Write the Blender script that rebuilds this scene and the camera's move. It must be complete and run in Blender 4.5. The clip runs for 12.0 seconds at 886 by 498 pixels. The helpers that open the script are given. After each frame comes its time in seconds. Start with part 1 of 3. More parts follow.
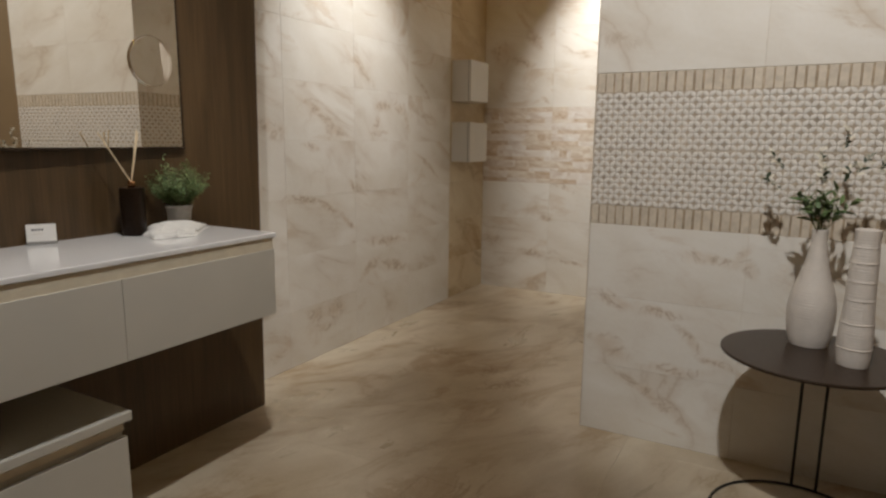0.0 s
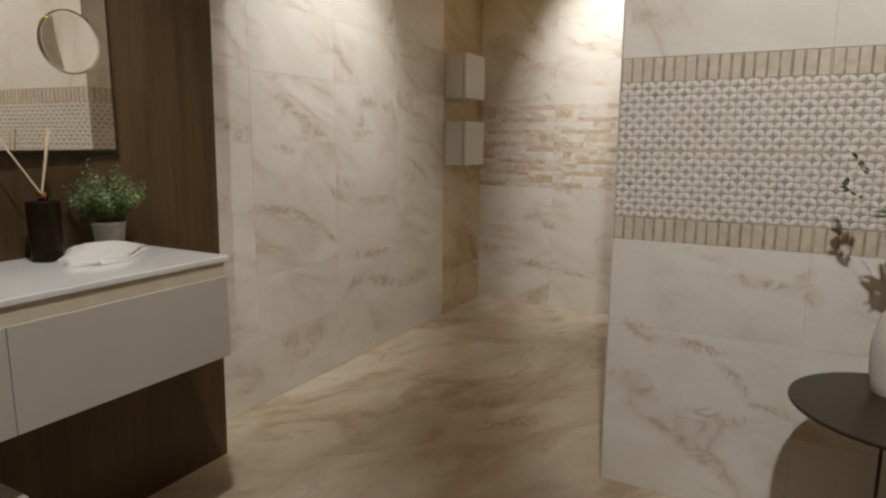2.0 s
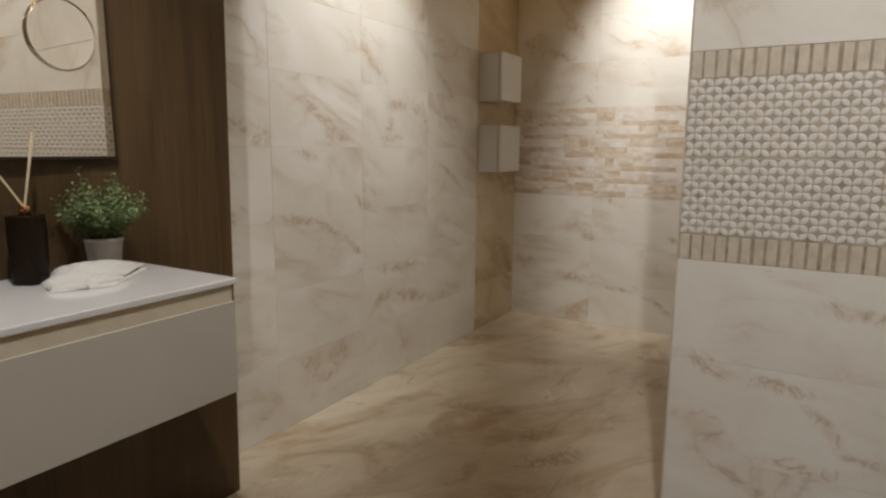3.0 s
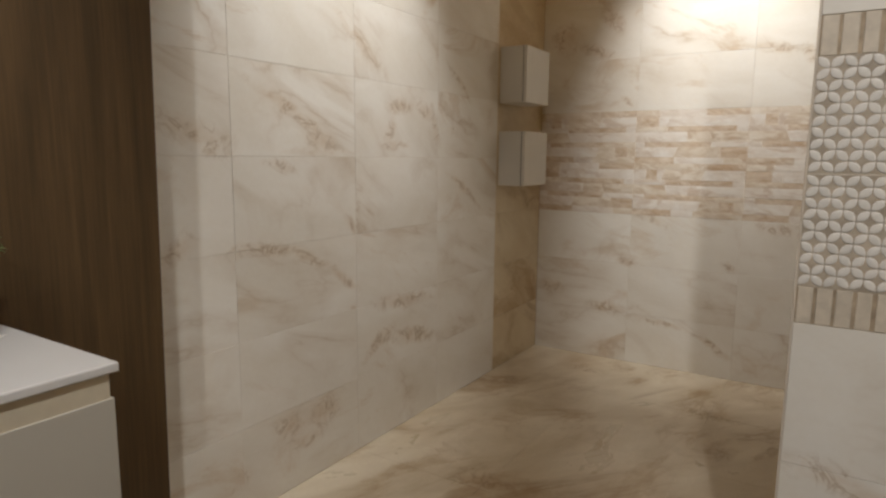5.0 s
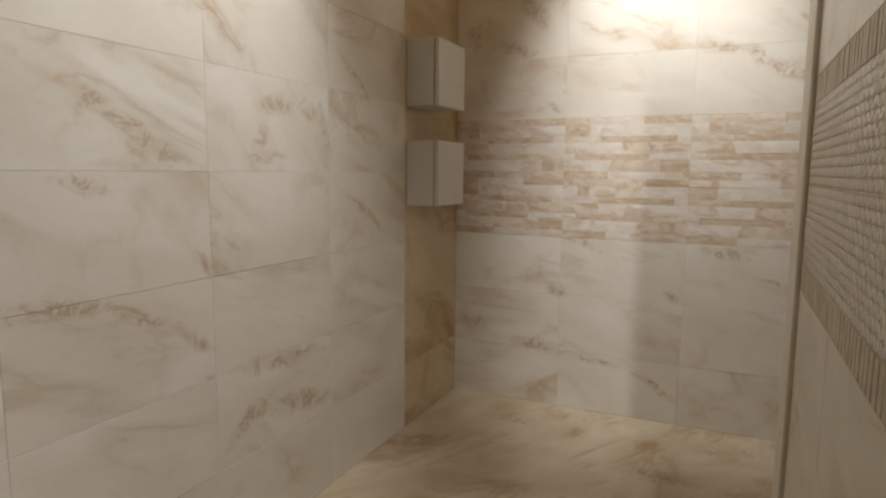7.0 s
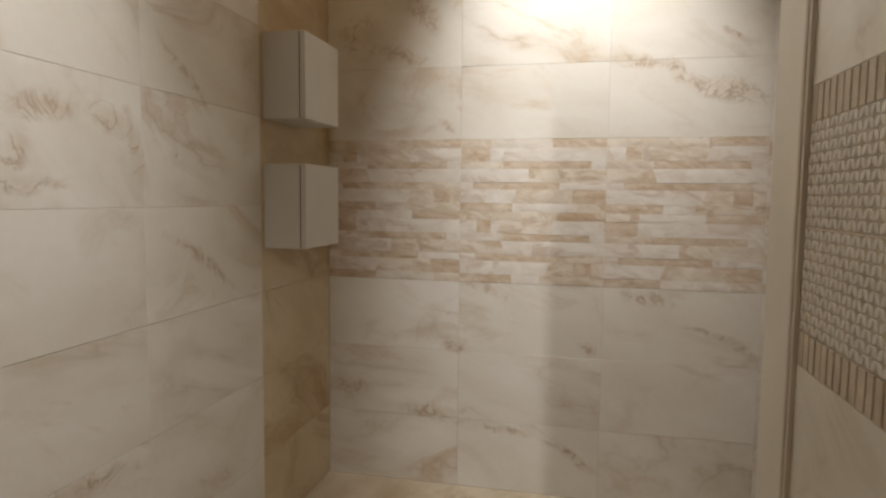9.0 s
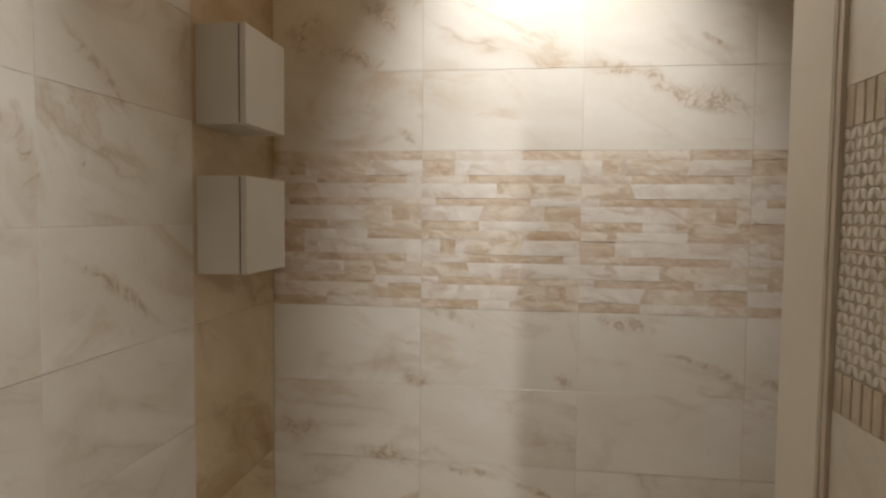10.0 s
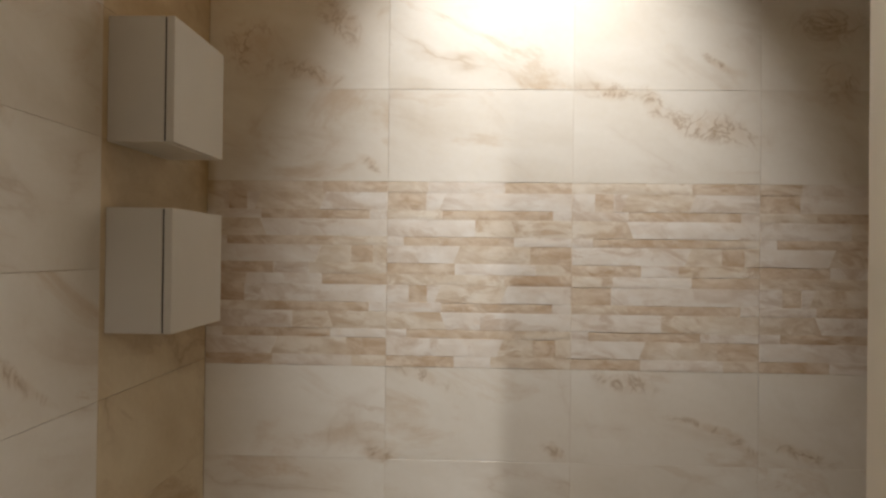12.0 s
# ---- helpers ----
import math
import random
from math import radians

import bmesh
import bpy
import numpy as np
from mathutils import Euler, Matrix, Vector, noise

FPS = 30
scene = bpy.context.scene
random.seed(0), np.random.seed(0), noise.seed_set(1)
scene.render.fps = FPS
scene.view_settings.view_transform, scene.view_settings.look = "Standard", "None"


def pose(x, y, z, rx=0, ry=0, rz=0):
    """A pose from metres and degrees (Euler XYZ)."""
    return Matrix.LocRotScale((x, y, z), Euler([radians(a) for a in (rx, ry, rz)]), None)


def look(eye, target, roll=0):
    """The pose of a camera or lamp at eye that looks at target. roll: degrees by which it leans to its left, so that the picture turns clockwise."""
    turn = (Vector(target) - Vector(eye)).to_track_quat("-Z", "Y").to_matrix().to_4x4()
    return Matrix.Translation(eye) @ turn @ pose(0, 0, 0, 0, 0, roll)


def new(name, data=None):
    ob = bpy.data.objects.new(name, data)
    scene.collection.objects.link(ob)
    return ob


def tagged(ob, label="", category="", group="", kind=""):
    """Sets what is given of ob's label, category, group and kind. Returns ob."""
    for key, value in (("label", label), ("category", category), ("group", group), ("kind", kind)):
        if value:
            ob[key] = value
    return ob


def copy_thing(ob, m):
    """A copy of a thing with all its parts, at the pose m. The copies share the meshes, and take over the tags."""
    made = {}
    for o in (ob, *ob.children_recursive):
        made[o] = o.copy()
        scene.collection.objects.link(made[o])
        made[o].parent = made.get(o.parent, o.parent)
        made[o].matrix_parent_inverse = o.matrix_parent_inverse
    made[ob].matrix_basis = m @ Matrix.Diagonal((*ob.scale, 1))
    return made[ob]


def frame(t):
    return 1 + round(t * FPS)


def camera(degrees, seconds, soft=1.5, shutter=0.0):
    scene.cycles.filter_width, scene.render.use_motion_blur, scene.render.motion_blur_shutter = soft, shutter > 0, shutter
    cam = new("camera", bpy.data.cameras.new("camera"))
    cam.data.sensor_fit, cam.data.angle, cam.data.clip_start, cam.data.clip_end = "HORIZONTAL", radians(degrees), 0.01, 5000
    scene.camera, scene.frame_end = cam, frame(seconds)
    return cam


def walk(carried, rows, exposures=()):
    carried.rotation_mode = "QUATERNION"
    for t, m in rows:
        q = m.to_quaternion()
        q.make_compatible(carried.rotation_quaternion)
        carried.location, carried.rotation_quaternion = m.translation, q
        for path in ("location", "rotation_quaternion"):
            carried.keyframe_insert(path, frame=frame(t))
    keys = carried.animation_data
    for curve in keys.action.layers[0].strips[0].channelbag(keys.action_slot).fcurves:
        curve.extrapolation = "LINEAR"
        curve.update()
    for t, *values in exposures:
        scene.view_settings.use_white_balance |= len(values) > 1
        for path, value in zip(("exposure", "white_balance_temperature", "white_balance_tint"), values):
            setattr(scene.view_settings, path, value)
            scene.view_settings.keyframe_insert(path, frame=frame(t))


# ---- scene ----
cam = camera(70.7, 12.0, soft=2.4)
PATH = [
    (0, (0.1253, 0.0112, 1.2285), (-0.5850, 1.3073, 0.9728), 0.6),
    (0.5, (0.0855, 0.1035, 1.2292), (-0.6135, 1.4062, 0.9757), 0.6),
    (1, (0.0255, 0.1950, 1.2210), (-0.6525, 1.5090, 0.9682), 0.5),
    (1.5, (-0.0263, 0.2910, 1.2232), (-0.7020, 1.6065, 0.9712), 0.5),
    (2, (-0.0915, 0.3968, 1.2225), (-0.7867, 1.7025, 0.9712), 0.4),
    (2.5, (-0.1552, 0.4958, 1.2240), (-0.8782, 1.7873, 0.9802), 0.4),
    (3, (-0.2423, 0.6150, 1.2240), (-0.9975, 1.8893, 0.9840), 0.4),
    (5, (-0.5175, 1.1415, 1.2277), (-1.3133, 2.3933, 1.0088), 0.5),
    (5.5, (-0.5820, 1.2637, 1.2300), (-1.3642, 2.5252, 1.0155), 0.5),
    (6, (-0.6435, 1.4138, 1.2352), (-1.3867, 2.6993, 1.0268), 0.5),
    (6.5, (-0.7065, 1.5405, 1.2315), (-1.4032, 2.8545, 1.0373), 0.4),
    (7, (-0.7853, 1.6935, 1.2308), (-1.4025, 3.0480, 1.0455), 0.5),
    (9, (-1.0530, 2.2553, 1.2578), (-1.3762, 3.7155, 1.1340), 0.6),
    (9.5, (-1.1010, 2.3760, 1.2660), (-1.3642, 3.8483, 1.1527), 0.6),
    (10, (-1.1587, 2.4968, 1.2592), (-1.3560, 3.9810, 1.1767), 0.6),
    (10.5, (-1.2105, 2.6145, 1.2690), (-1.3185, 4.1093, 1.1978), 0.8),
    (11, (-1.2465, 2.7195, 1.2615), (-1.3200, 4.2172, 1.2188), 0.6),
    (11.5, (-1.2923, 2.7938, 1.2668), (-1.3425, 4.2930, 1.2510), 0.6),
    (12, (-1.3058, 2.8357, 1.2728), (-1.3567, 4.3350, 1.2803), 0.7),
]
EXPOSURES = [(0.0, 0.0), (12.0, 0.0)]
walk(cam, [(t, look(eye, target, roll)) for t, eye, target, roll in PATH], EXPOSURES)

# the plan, in metres
X_W, Y_N = -2.15, 4.857        # faces of the west and north tiled walls
X_P, Y_P = -0.582, 2.571       # corner of the tiled partition
X_E, Y_S, Z_C = 0.57, -1.1, 3.3
X_WOOD, Y_WOOD = -1.931, 2.04  # face and end of the wood-clad wall
Y_TRIM, Y_POST = 3.742, 3.963

# ---- light ----
world = bpy.data.worlds.new("showroom_air")
scene.world = world
world.use_nodes = True
world.node_tree.nodes["Background"].inputs["Color"].default_value = (1.0, 0.72, 0.40, 1)
world.node_tree.nodes["Background"].inputs["Strength"].default_value = 0.02


def spot(place, target, watts, cone, blend=0.5, radius=0.04, tint=(1.0, 0.86, 0.69)):
    lamp = bpy.data.lights.new("ceiling_spot_or_fill", "SPOT")
    lamp.energy, lamp.spot_size, lamp.spot_blend = watts, radians(cone), blend
    lamp.shadow_soft_size, lamp.color = radius, tint
    ob = new("ceiling_spot_or_fill", lamp)
    ob.matrix_world = look(place, target)
    return ob


KEY = (1.0, 0.98, 0.955)
WARM_FILL = (1.0, 0.54, 0.12)
spot((0.20, -0.60, 3.18), (-2.15, 2.60, 1.25), 150, 26, 0.5, 0.06, KEY)      # track spot on the side wall
spot((-0.45, 0.80, 3.18), (-1.85, 1.00, 0.95), 135, 58, 0.6, 0.04, KEY)       # over the vanity
spot((0.02, 0.25, 3.0), (0.36, 2.6, 1.54), 188, 61, 0.4, 0.04, KEY)          # spot on the mosaic
spot((0.05, 0.25, 3.05), (-1.85, 4.75, 1.50), 32, 18, 0.7, 0.05, KEY)         # spot into the shower corner
spot((-1.12, 4.05, 3.05), (-1.06, 4.857, 1.63), 182, 63, 1.0, 0.04, (1.0, 0.965, 0.925))  # shower, end wall
spot((-1.50, 2.95, 3.1), (-2.15, 2.98, 1.78), 162, 61, 1.0, 0.05, KEY)       # shower, side wall
spot((-1.45, 3.95, 3.2), (-1.55, 4.1, 0.0), 9, 130, 0.6, 0.12, WARM_FILL)          # dim warm fill added over the shower, no known lamp there
spot((-0.85, 1.10, 3.2), (-0.85, 1.3, 0.0), 8, 130, 0.6, 0.12, WARM_FILL)         # dim warm fill added over the entry, likewise without a known lamp

# ---- materials ----


def nodes_of(name, rough=0.5, metal=0.0, colour=(0.8, 0.8, 0.8)):
    m = bpy.data.materials.new(name)
    m.use_nodes = True
    tree = m.node_tree
    bsdf = tree.nodes["Principled BSDF"]
    bsdf.inputs["Base Color"].default_value = (*colour, 1)
    bsdf.inputs["Roughness"].default_value = rough
    bsdf.inputs["Metallic"].default_value = metal
    return m, tree, bsdf


def add(tree, kind, **values):
    n = tree.nodes.new(kind)
    for key, value in values.items():
        if key in n.inputs:
            n.inputs[key].default_value = value
    return n


def ramp(tree, source, stops):
    n = tree.nodes.new("ShaderNodeValToRGB")
    e = n.color_ramp.elements
    while len(e) < len(stops):
        e.new(0.5)
    for el, (at, c) in zip(e, stops):
        el.position = at
        el.color = (*c, 1) if len(c) == 3 else c
    tree.links.new(source, n.inputs[0])
    return n.outputs[0]


def grey(v):
    return (v, v, v)


def mixed(tree, factor, a, b, how="MIX"):
    n = tree.nodes.new("ShaderNodeMix")
    n.data_type, n.blend_type = "RGBA", how
    for socket, value in ((n.inputs[0], factor), (n.inputs[6], a), (n.inputs[7], b)):
        if isinstance(value, bpy.types.NodeSocket):
            tree.links.new(value, socket)
        elif isinstance(value, tuple):
            socket.default_value = (*value, 1)
        else:
            socket.default_value = value
    return n.outputs[2]


def math_node(tree, how, a, b=0.0):
    n = tree.nodes.new("ShaderNodeMath")
    n.operation = how
    for socket, value in zip(n.inputs, (a, b)):
        if isinstance(value, bpy.types.NodeSocket):
            tree.links.new(value, socket)
        else:
            socket.default_value = value
    return n.outputs[0]


def local_coords(tree, shift=True, turn=0.0, stretch=(1, 1, 1), place=False):
    """Object coordinates, moved by a random step for every object, turned and stretched."""
    tc = tree.nodes.new("ShaderNodeTexCoord")
    out = tc.outputs["Object"]
    if place:
        out = tree.nodes.new("ShaderNodeNewGeometry").outputs["Position"]
    if shift:
        info = tree.nodes.new("ShaderNodeObjectInfo")
        step = tree.nodes.new("ShaderNodeVectorMath")
        step.operation = "MULTIPLY_ADD"
        mul = tree.nodes.new("ShaderNodeCombineXYZ")
        for i, k in enumerate((37.0, 91.0, 53.0)):
            tree.links.new(math_node(tree, "MULTIPLY", info.outputs["Random"], k), mul.inputs[i])
        step.inputs[1].default_value = (1, 1, 1)
        tree.links.new(out, step.inputs[0])
        tree.links.new(mul.outputs[0], step.inputs[2])
        out = step.outputs[0]
    for key, value in (("Rotation", (0, 0, radians(turn))), ("Scale", stretch)):
        mp = tree.nodes.new("ShaderNodeMapping")
        mp.inputs[key].default_value = value
        tree.links.new(out, mp.inputs[0])
        out = mp.outputs[0]
    return out


def noise_out(tree, vector, scale, detail=4.0, rough=0.55, distort=0.0):
    n = tree.nodes.new("ShaderNodeTexNoise")
    n.inputs["Scale"].default_value = scale
    n.inputs["Detail"].default_value = detail
    n.inputs["Roughness"].default_value = rough
    n.inputs["Distortion"].default_value = distort
    tree.links.new(vector, n.inputs["Vector"])
    return n.outputs[0]


def bumped(tree, bsdf, height, strength=0.2, distance=0.002):
    b = tree.nodes.new("ShaderNodeBump")
    b.inputs["Strength"].default_value = strength
    b.inputs["Distance"].default_value = distance
    tree.links.new(height, b.inputs["Height"])
    tree.links.new(b.outputs[0], bsdf.inputs["Normal"])


def placed_veins(tree, marks, plane):
    """Ragged vein patches at given places of a wall; a stain mask and a mask of thin lines in it."""
    place = tree.nodes.new("ShaderNodeNewGeometry").outputs["Position"]
    cut = tree.nodes.new("ShaderNodeSeparateXYZ")
    tree.links.new(place, cut.inputs[0])
    flat = tree.nodes.new("ShaderNodeCombineXYZ")
    tree.links.new(cut.outputs[plane[0]], flat.inputs[0])
    tree.links.new(cut.outputs[plane[1]], flat.inputs[1])
    warp = tree.nodes.new("ShaderNodeTexNoise")
    warp.inputs["Scale"].default_value, warp.inputs["Detail"].default_value = 7.0, 5.0
    tree.links.new(flat.outputs[0], warp.inputs["Vector"])
    bend = tree.nodes.new("ShaderNodeVectorMath")
    bend.operation = "MULTIPLY_ADD"
    bend.inputs[1].default_value = (0.10, 0.10, 0.0)
    tree.links.new(warp.outputs["Color"], bend.inputs[0])
    tree.links.new(flat.outputs[0], bend.inputs[2])
    total = None
    for u, v, turn, long, wide, k in marks:
        mp = tree.nodes.new("ShaderNodeMapping")
        mp.vector_type = "TEXTURE"
        mp.inputs["Location"].default_value = (u + 0.05, v + 0.05, 0)
        mp.inputs["Rotation"].default_value = (0, 0, radians(turn))
        mp.inputs["Scale"].default_value = (long * 1.35, wide * 1.7, 1)
        tree.links.new(bend.outputs[0], mp.inputs[0])
        ln = tree.nodes.new("ShaderNodeVectorMath")
        ln.operation = "LENGTH"
        tree.links.new(mp.outputs[0], ln.inputs[0])
        mr = tree.nodes.new("ShaderNodeMapRange")
        mr.interpolation_type = "SMOOTHSTEP"
        for i, value in ((1, 0.15), (2, 1.0), (3, k), (4, 0.0)):
            mr.inputs[i].default_value = value
        tree.links.new(ln.outputs["Value"], mr.inputs[0])
        total = mr.outputs[0] if total is None else math_node(tree, "MAXIMUM", total, mr.outputs[0])
    rag = ramp(tree, noise_out(tree, flat.outputs[0], 15, 8, 0.68, 1.0), [(0.34, grey(0.15)), (0.66, grey(1.0))])
    stain = math_node(tree, "MULTIPLY", total, rag)
    ridge = math_node(tree, "ABSOLUTE", math_node(tree, "SUBTRACT", noise_out(tree, flat.outputs[0], 9, 5, 0.6, 1.0), 0.5))
    line = ramp(tree, ridge, [(0.0, grey(0.9)), (0.02, grey(0.4)), (0.05, grey(0.0))])
    return math_node(tree, "MULTIPLY", stain, 0.52), math_node(tree, "MULTIPLY", line, math_node(tree, "MULTIPLY", total, 0.9))


def marble(name, light, pale, vein, rough, turn, patch_at=0.56, vein_k=1.0, scale=1.0, sheet=False, marks=(), plane="XZ"):
    """Cream polished stone tile: soft clouds, tan stains along the flow, thin broken veins.

    marks: the large printed veins, as (u, v, degrees, half length, half width, strength) on the wall."""
    m, tree, bsdf = nodes_of(name, rough)
    v = local_coords(tree, not sheet, turn, (1.0, 2.0, 1.0), sheet)
    plain = local_coords(tree, not sheet, 0.0, (1, 1, 1), sheet)
    info = tree.nodes.new("ShaderNodeObjectInfo")
    amount = ramp(tree, math_node(tree, "FRACT", math_node(tree, "MULTIPLY", info.outputs["Random"], 17.3)), [(0.0, grey(0.55)), (1.0, grey(1.0))])
    cloud = noise_out(tree, v, 2.0 * scale, 4, 0.55, 0.5)
    base = ramp(tree, cloud, [(0.3, light), (0.7, pale)])
    flow = noise_out(tree, v, 1.0 * scale, 5, 0.55, 1.1)
    ridge = math_node(tree, "ABSOLUTE", math_node(tree, "SUBTRACT", flow, 0.5))
    thin = ramp(tree, ridge, [(0.0, grey(0.85)), (0.014, grey(0.42)), (0.075, grey(0.0))])
    where = ramp(tree, noise_out(tree, plain, 2.0 * scale, 3, 0.5), [(0.46, grey(0.0)), (0.66, grey(1.0))])
    veins = math_node(tree, "MULTIPLY", thin, where)
    stain = noise_out(tree, v, 1.5 * scale, 9, 0.66, 0.8)
    stains = ramp(tree, stain, [(patch_at - 0.035, grey(0.0)), (patch_at + 0.015, grey(0.28)), (patch_at + 0.06, grey(0.58)), (patch_at + 0.2, grey(0.95))])
    stains = math_node(tree, "MULTIPLY", stains, amount)
    rim = math_node(tree, "ABSOLUTE", math_node(tree, "SUBTRACT", stain, patch_at + 0.01))
    rim = ramp(tree, rim, [(0.0, grey(1.0)), (0.006, grey(0.5)), (0.016, grey(0.0))])
    veins = math_node(tree, "MAXIMUM", veins, math_node(tree, "MULTIPLY", rim, math_node(tree, "MULTIPLY", where, 0.6)))
    grain = noise_out(tree, plain, 60, 4, 0.6)
    tone = mixed(tree, stains, base, vein)
    tone = mixed(tree, math_node(tree, "MULTIPLY", veins, 0.7 * vein_k), tone, tuple(c * 0.8 for c in vein))
    tone = mixed(tree, 0.08, tone, ramp(tree, grain, [(0.3, grey(0.35)), (0.7, grey(0.8))]), "OVERLAY")
    spots = ramp(tree, noise_out(tree, plain, 26, 2, 0.5), [(0.80, grey(0.0)), (0.84, grey(0.5))])
    tone = mixed(tree, spots, tone, tuple(c * 0.55 for c in vein))
    if marks:
        printed = placed_veins(tree, marks, plane)
        tone = mixed(tree, printed[0], tone, vein)
        tone = mixed(tree, printed[1], tone, tuple(c * 0.72 for c in vein))
    tree.links.new(tone, bsdf.inputs["Base Color"])
    tree.links.new(ramp(tree, stain, [(0.3, grey(rough * 0.85)), (0.8, grey(min(1, rough * 1.4)))]), bsdf.inputs["Roughness"])
    bumped(tree, bsdf, noise_out(tree, plain, 22, 3), 0.05, 0.002)
    return m


CREAM = ((0.685, 0.64, 0.56), (0.785, 0.76, 0.705), (0.50, 0.35, 0.205), 0.34)
WEST_VEINS = [
    (3.28, 1.33, 60, 0.09, 0.026, 0.8), (3.36, 1.45, 10, 0.10, 0.024, 0.8), (3.55, 1.44, -20, 0.09, 0.026, 0.9), (3.64, 1.36, -70, 0.08, 0.026, 0.8),
    (3.30, 1.27, 0, 0.10, 0.018, 0.8), (2.745, 1.361, -26, 0.26, 0.016, 0.9), (2.87, 1.28, -10, 0.12, 0.026, 0.7), (2.67, 1.18, -19, 0.08, 0.020, 0.8),
    (2.60, 0.90, -4, 0.16, 0.020, 0.9), (2.80, 0.86, -21, 0.12, 0.018, 0.9), (2.98, 0.76, -40, 0.10, 0.020, 1.0), (3.02, 0.95, -60, 0.05, 0.014, 0.9),
    (3.40, 0.58, -6, 0.25, 0.026, 0.9), (3.48, 0.395, -12, 0.20, 0.030, 1.0), (3.20, 0.43, 25, 0.13, 0.028, 0.9), (3.92, 1.05, -30, 0.23, 0.015, 0.8),
]
WEST_PATCHES = [
    (2.33, 1.29, -16, 0.15, 0.04, 0.75), (2.25, 0.95, 10, 0.08, 0.035, 0.8), (2.66, 0.25, 0, 0.07, 0.05, 0.9), (2.87, 0.24, 0, 0.08, 0.05, 0.9),
    (2.75, 0.17, 0, 0.10, 0.03, 0.8), (2.40, 0.12, 20, 0.12, 0.03, 0.6), (3.10, 1.66, -35, 0.20, 0.02, 0.7), (3.85, 1.60, -40, 0.14, 0.02, 0.7),
]
NORTH_HIGH = [
    (-1.80, 1.85, -15, 0.12, 0.025, 0.9), (-2.00, 1.93, 0, 0.12, 0.07, 0.9), (-1.72, 2.02, -60, 0.10, 0.04, 0.8), (-0.84, 1.79, -8, 0.11, 0.022, 0.9),
    (-0.52, 1.68, -12, 0.19, 0.036, 0.95), (-0.71, 1.74, -60, 0.06, 0.026, 0.9), (-0.48, 1.88, -28, 0.07, 0.014, 0.9), (-1.62, 1.56, -40, 0.05, 0.012, 0.9),
    (-0.15, 2.00, -5, 0.12, 0.05, 0.9), (-0.12, 1.83, -60, 0.08, 0.05, 0.7),
]
NORTH_LOW = [
    (-1.45, 0.87, -12, 0.11, 0.020, 0.8), (-0.79, 0.86, -8, 0.11, 0.024, 0.9), (-0.50, 0.70, -20, 0.16, 0.013, 0.9), (-0.24, 0.65, -17, 0.12, 0.02, 0.9),
    (-1.01, 0.635, -30, 0.05, 0.018, 0.9), (-1.58, 0.62, 0, 0.07, 0.018, 0.9), (-2.05, 0.415, -12, 0.10, 0.030, 0.9), (-1.68, 0.32, -6, 0.11, 0.026, 1.0),
    (-1.37, 0.262, -6, 0.21, 0.013, 0.8), (-1.07, 0.17, -33, 0.12, 0.017, 1.0),
]
FRONT_VEINS = [
    (-0.10, 0.79, -5, 0.12, 0.020, 0.8), (0.00, 0.82, 40, 0.05, 0.02, 0.7), (0.02, 0.77, -40, 0.05, 0.02, 0.7), (-0.46, 0.585, -14, 0.14, 0.026, 0.8),
    (-0.27, 0.56, -3, 0.10, 0.022, 0.8), (-0.15, 0.46, -45, 0.08, 0.018, 0.8), (-0.05, 0.38, -20, 0.09, 0.018, 0.8), (-0.48, 0.39, -20, 0.10, 0.028, 0.8),
    (-0.20, 0.33, 0, 0.14, 0.018, 0.8), (-0.30, 0.20, -30, 0.20, 0.022, 0.8), (0.20, 0.45, -15, 0.15, 0.02, 0.7), (-0.50, 1.62, -10, 0.12, 0.03, 0.4),
]
FLOOR_VEINS = [
    (-1.58, 3.12, 15, 0.16, 0.04, 0.8), (-1.18, 3.01, 70, 0.19, 0.05, 0.9), (-1.06, 2.83, 58, 0.22, 0.06, 0.9), (-1.90, 2.22, 20, 0.08, 0.04, 0.8),
    (-2.00, 4.20, 30, 0.12, 0.05, 0.9), (-1.73, 4.58, 0, 0.15, 0.05, 0.8), (-0.72, 4.62, 0, 0.15, 0.09, 0.8), (-1.00, 4.27, 0, 0.20, 0.05, 0.8),
]
STONE = marble("cream_stone_tile", *CREAM, 16, 0.60, 1.0)
WEST_STONE = marble("cream_stone_side_wall", *CREAM, 16, 0.61, 0.9, marks=WEST_VEINS + WEST_PATCHES, plane="YZ")
NORTH_STONE = marble("cream_stone_end_wall", *CREAM, 16, 0.61, 0.9, marks=NORTH_HIGH + NORTH_LOW, plane="XZ")
FRONT_STONE = marble("cream_stone_partition", *CREAM, 16, 0.62, 0.8, marks=FRONT_VEINS, plane="XZ")
FLOOR_STONE = marble("cream_stone_floor", (0.43, 0.35, 0.24), (0.60, 0.53, 0.415), (0.28, 0.165, 0.062), 0.30, -64, 0.54, 1.2, 1.0, True, FLOOR_VEINS, "XY")
# browner copy of the cream stone, with the corner's golden shade painted in
CORNER_SHADE_STONE = marble("cream_stone_corner_shade", (0.545, 0.43, 0.265), (0.66, 0.56, 0.39), (0.36, 0.225, 0.09), 0.34, 30, 0.54, 1.2)
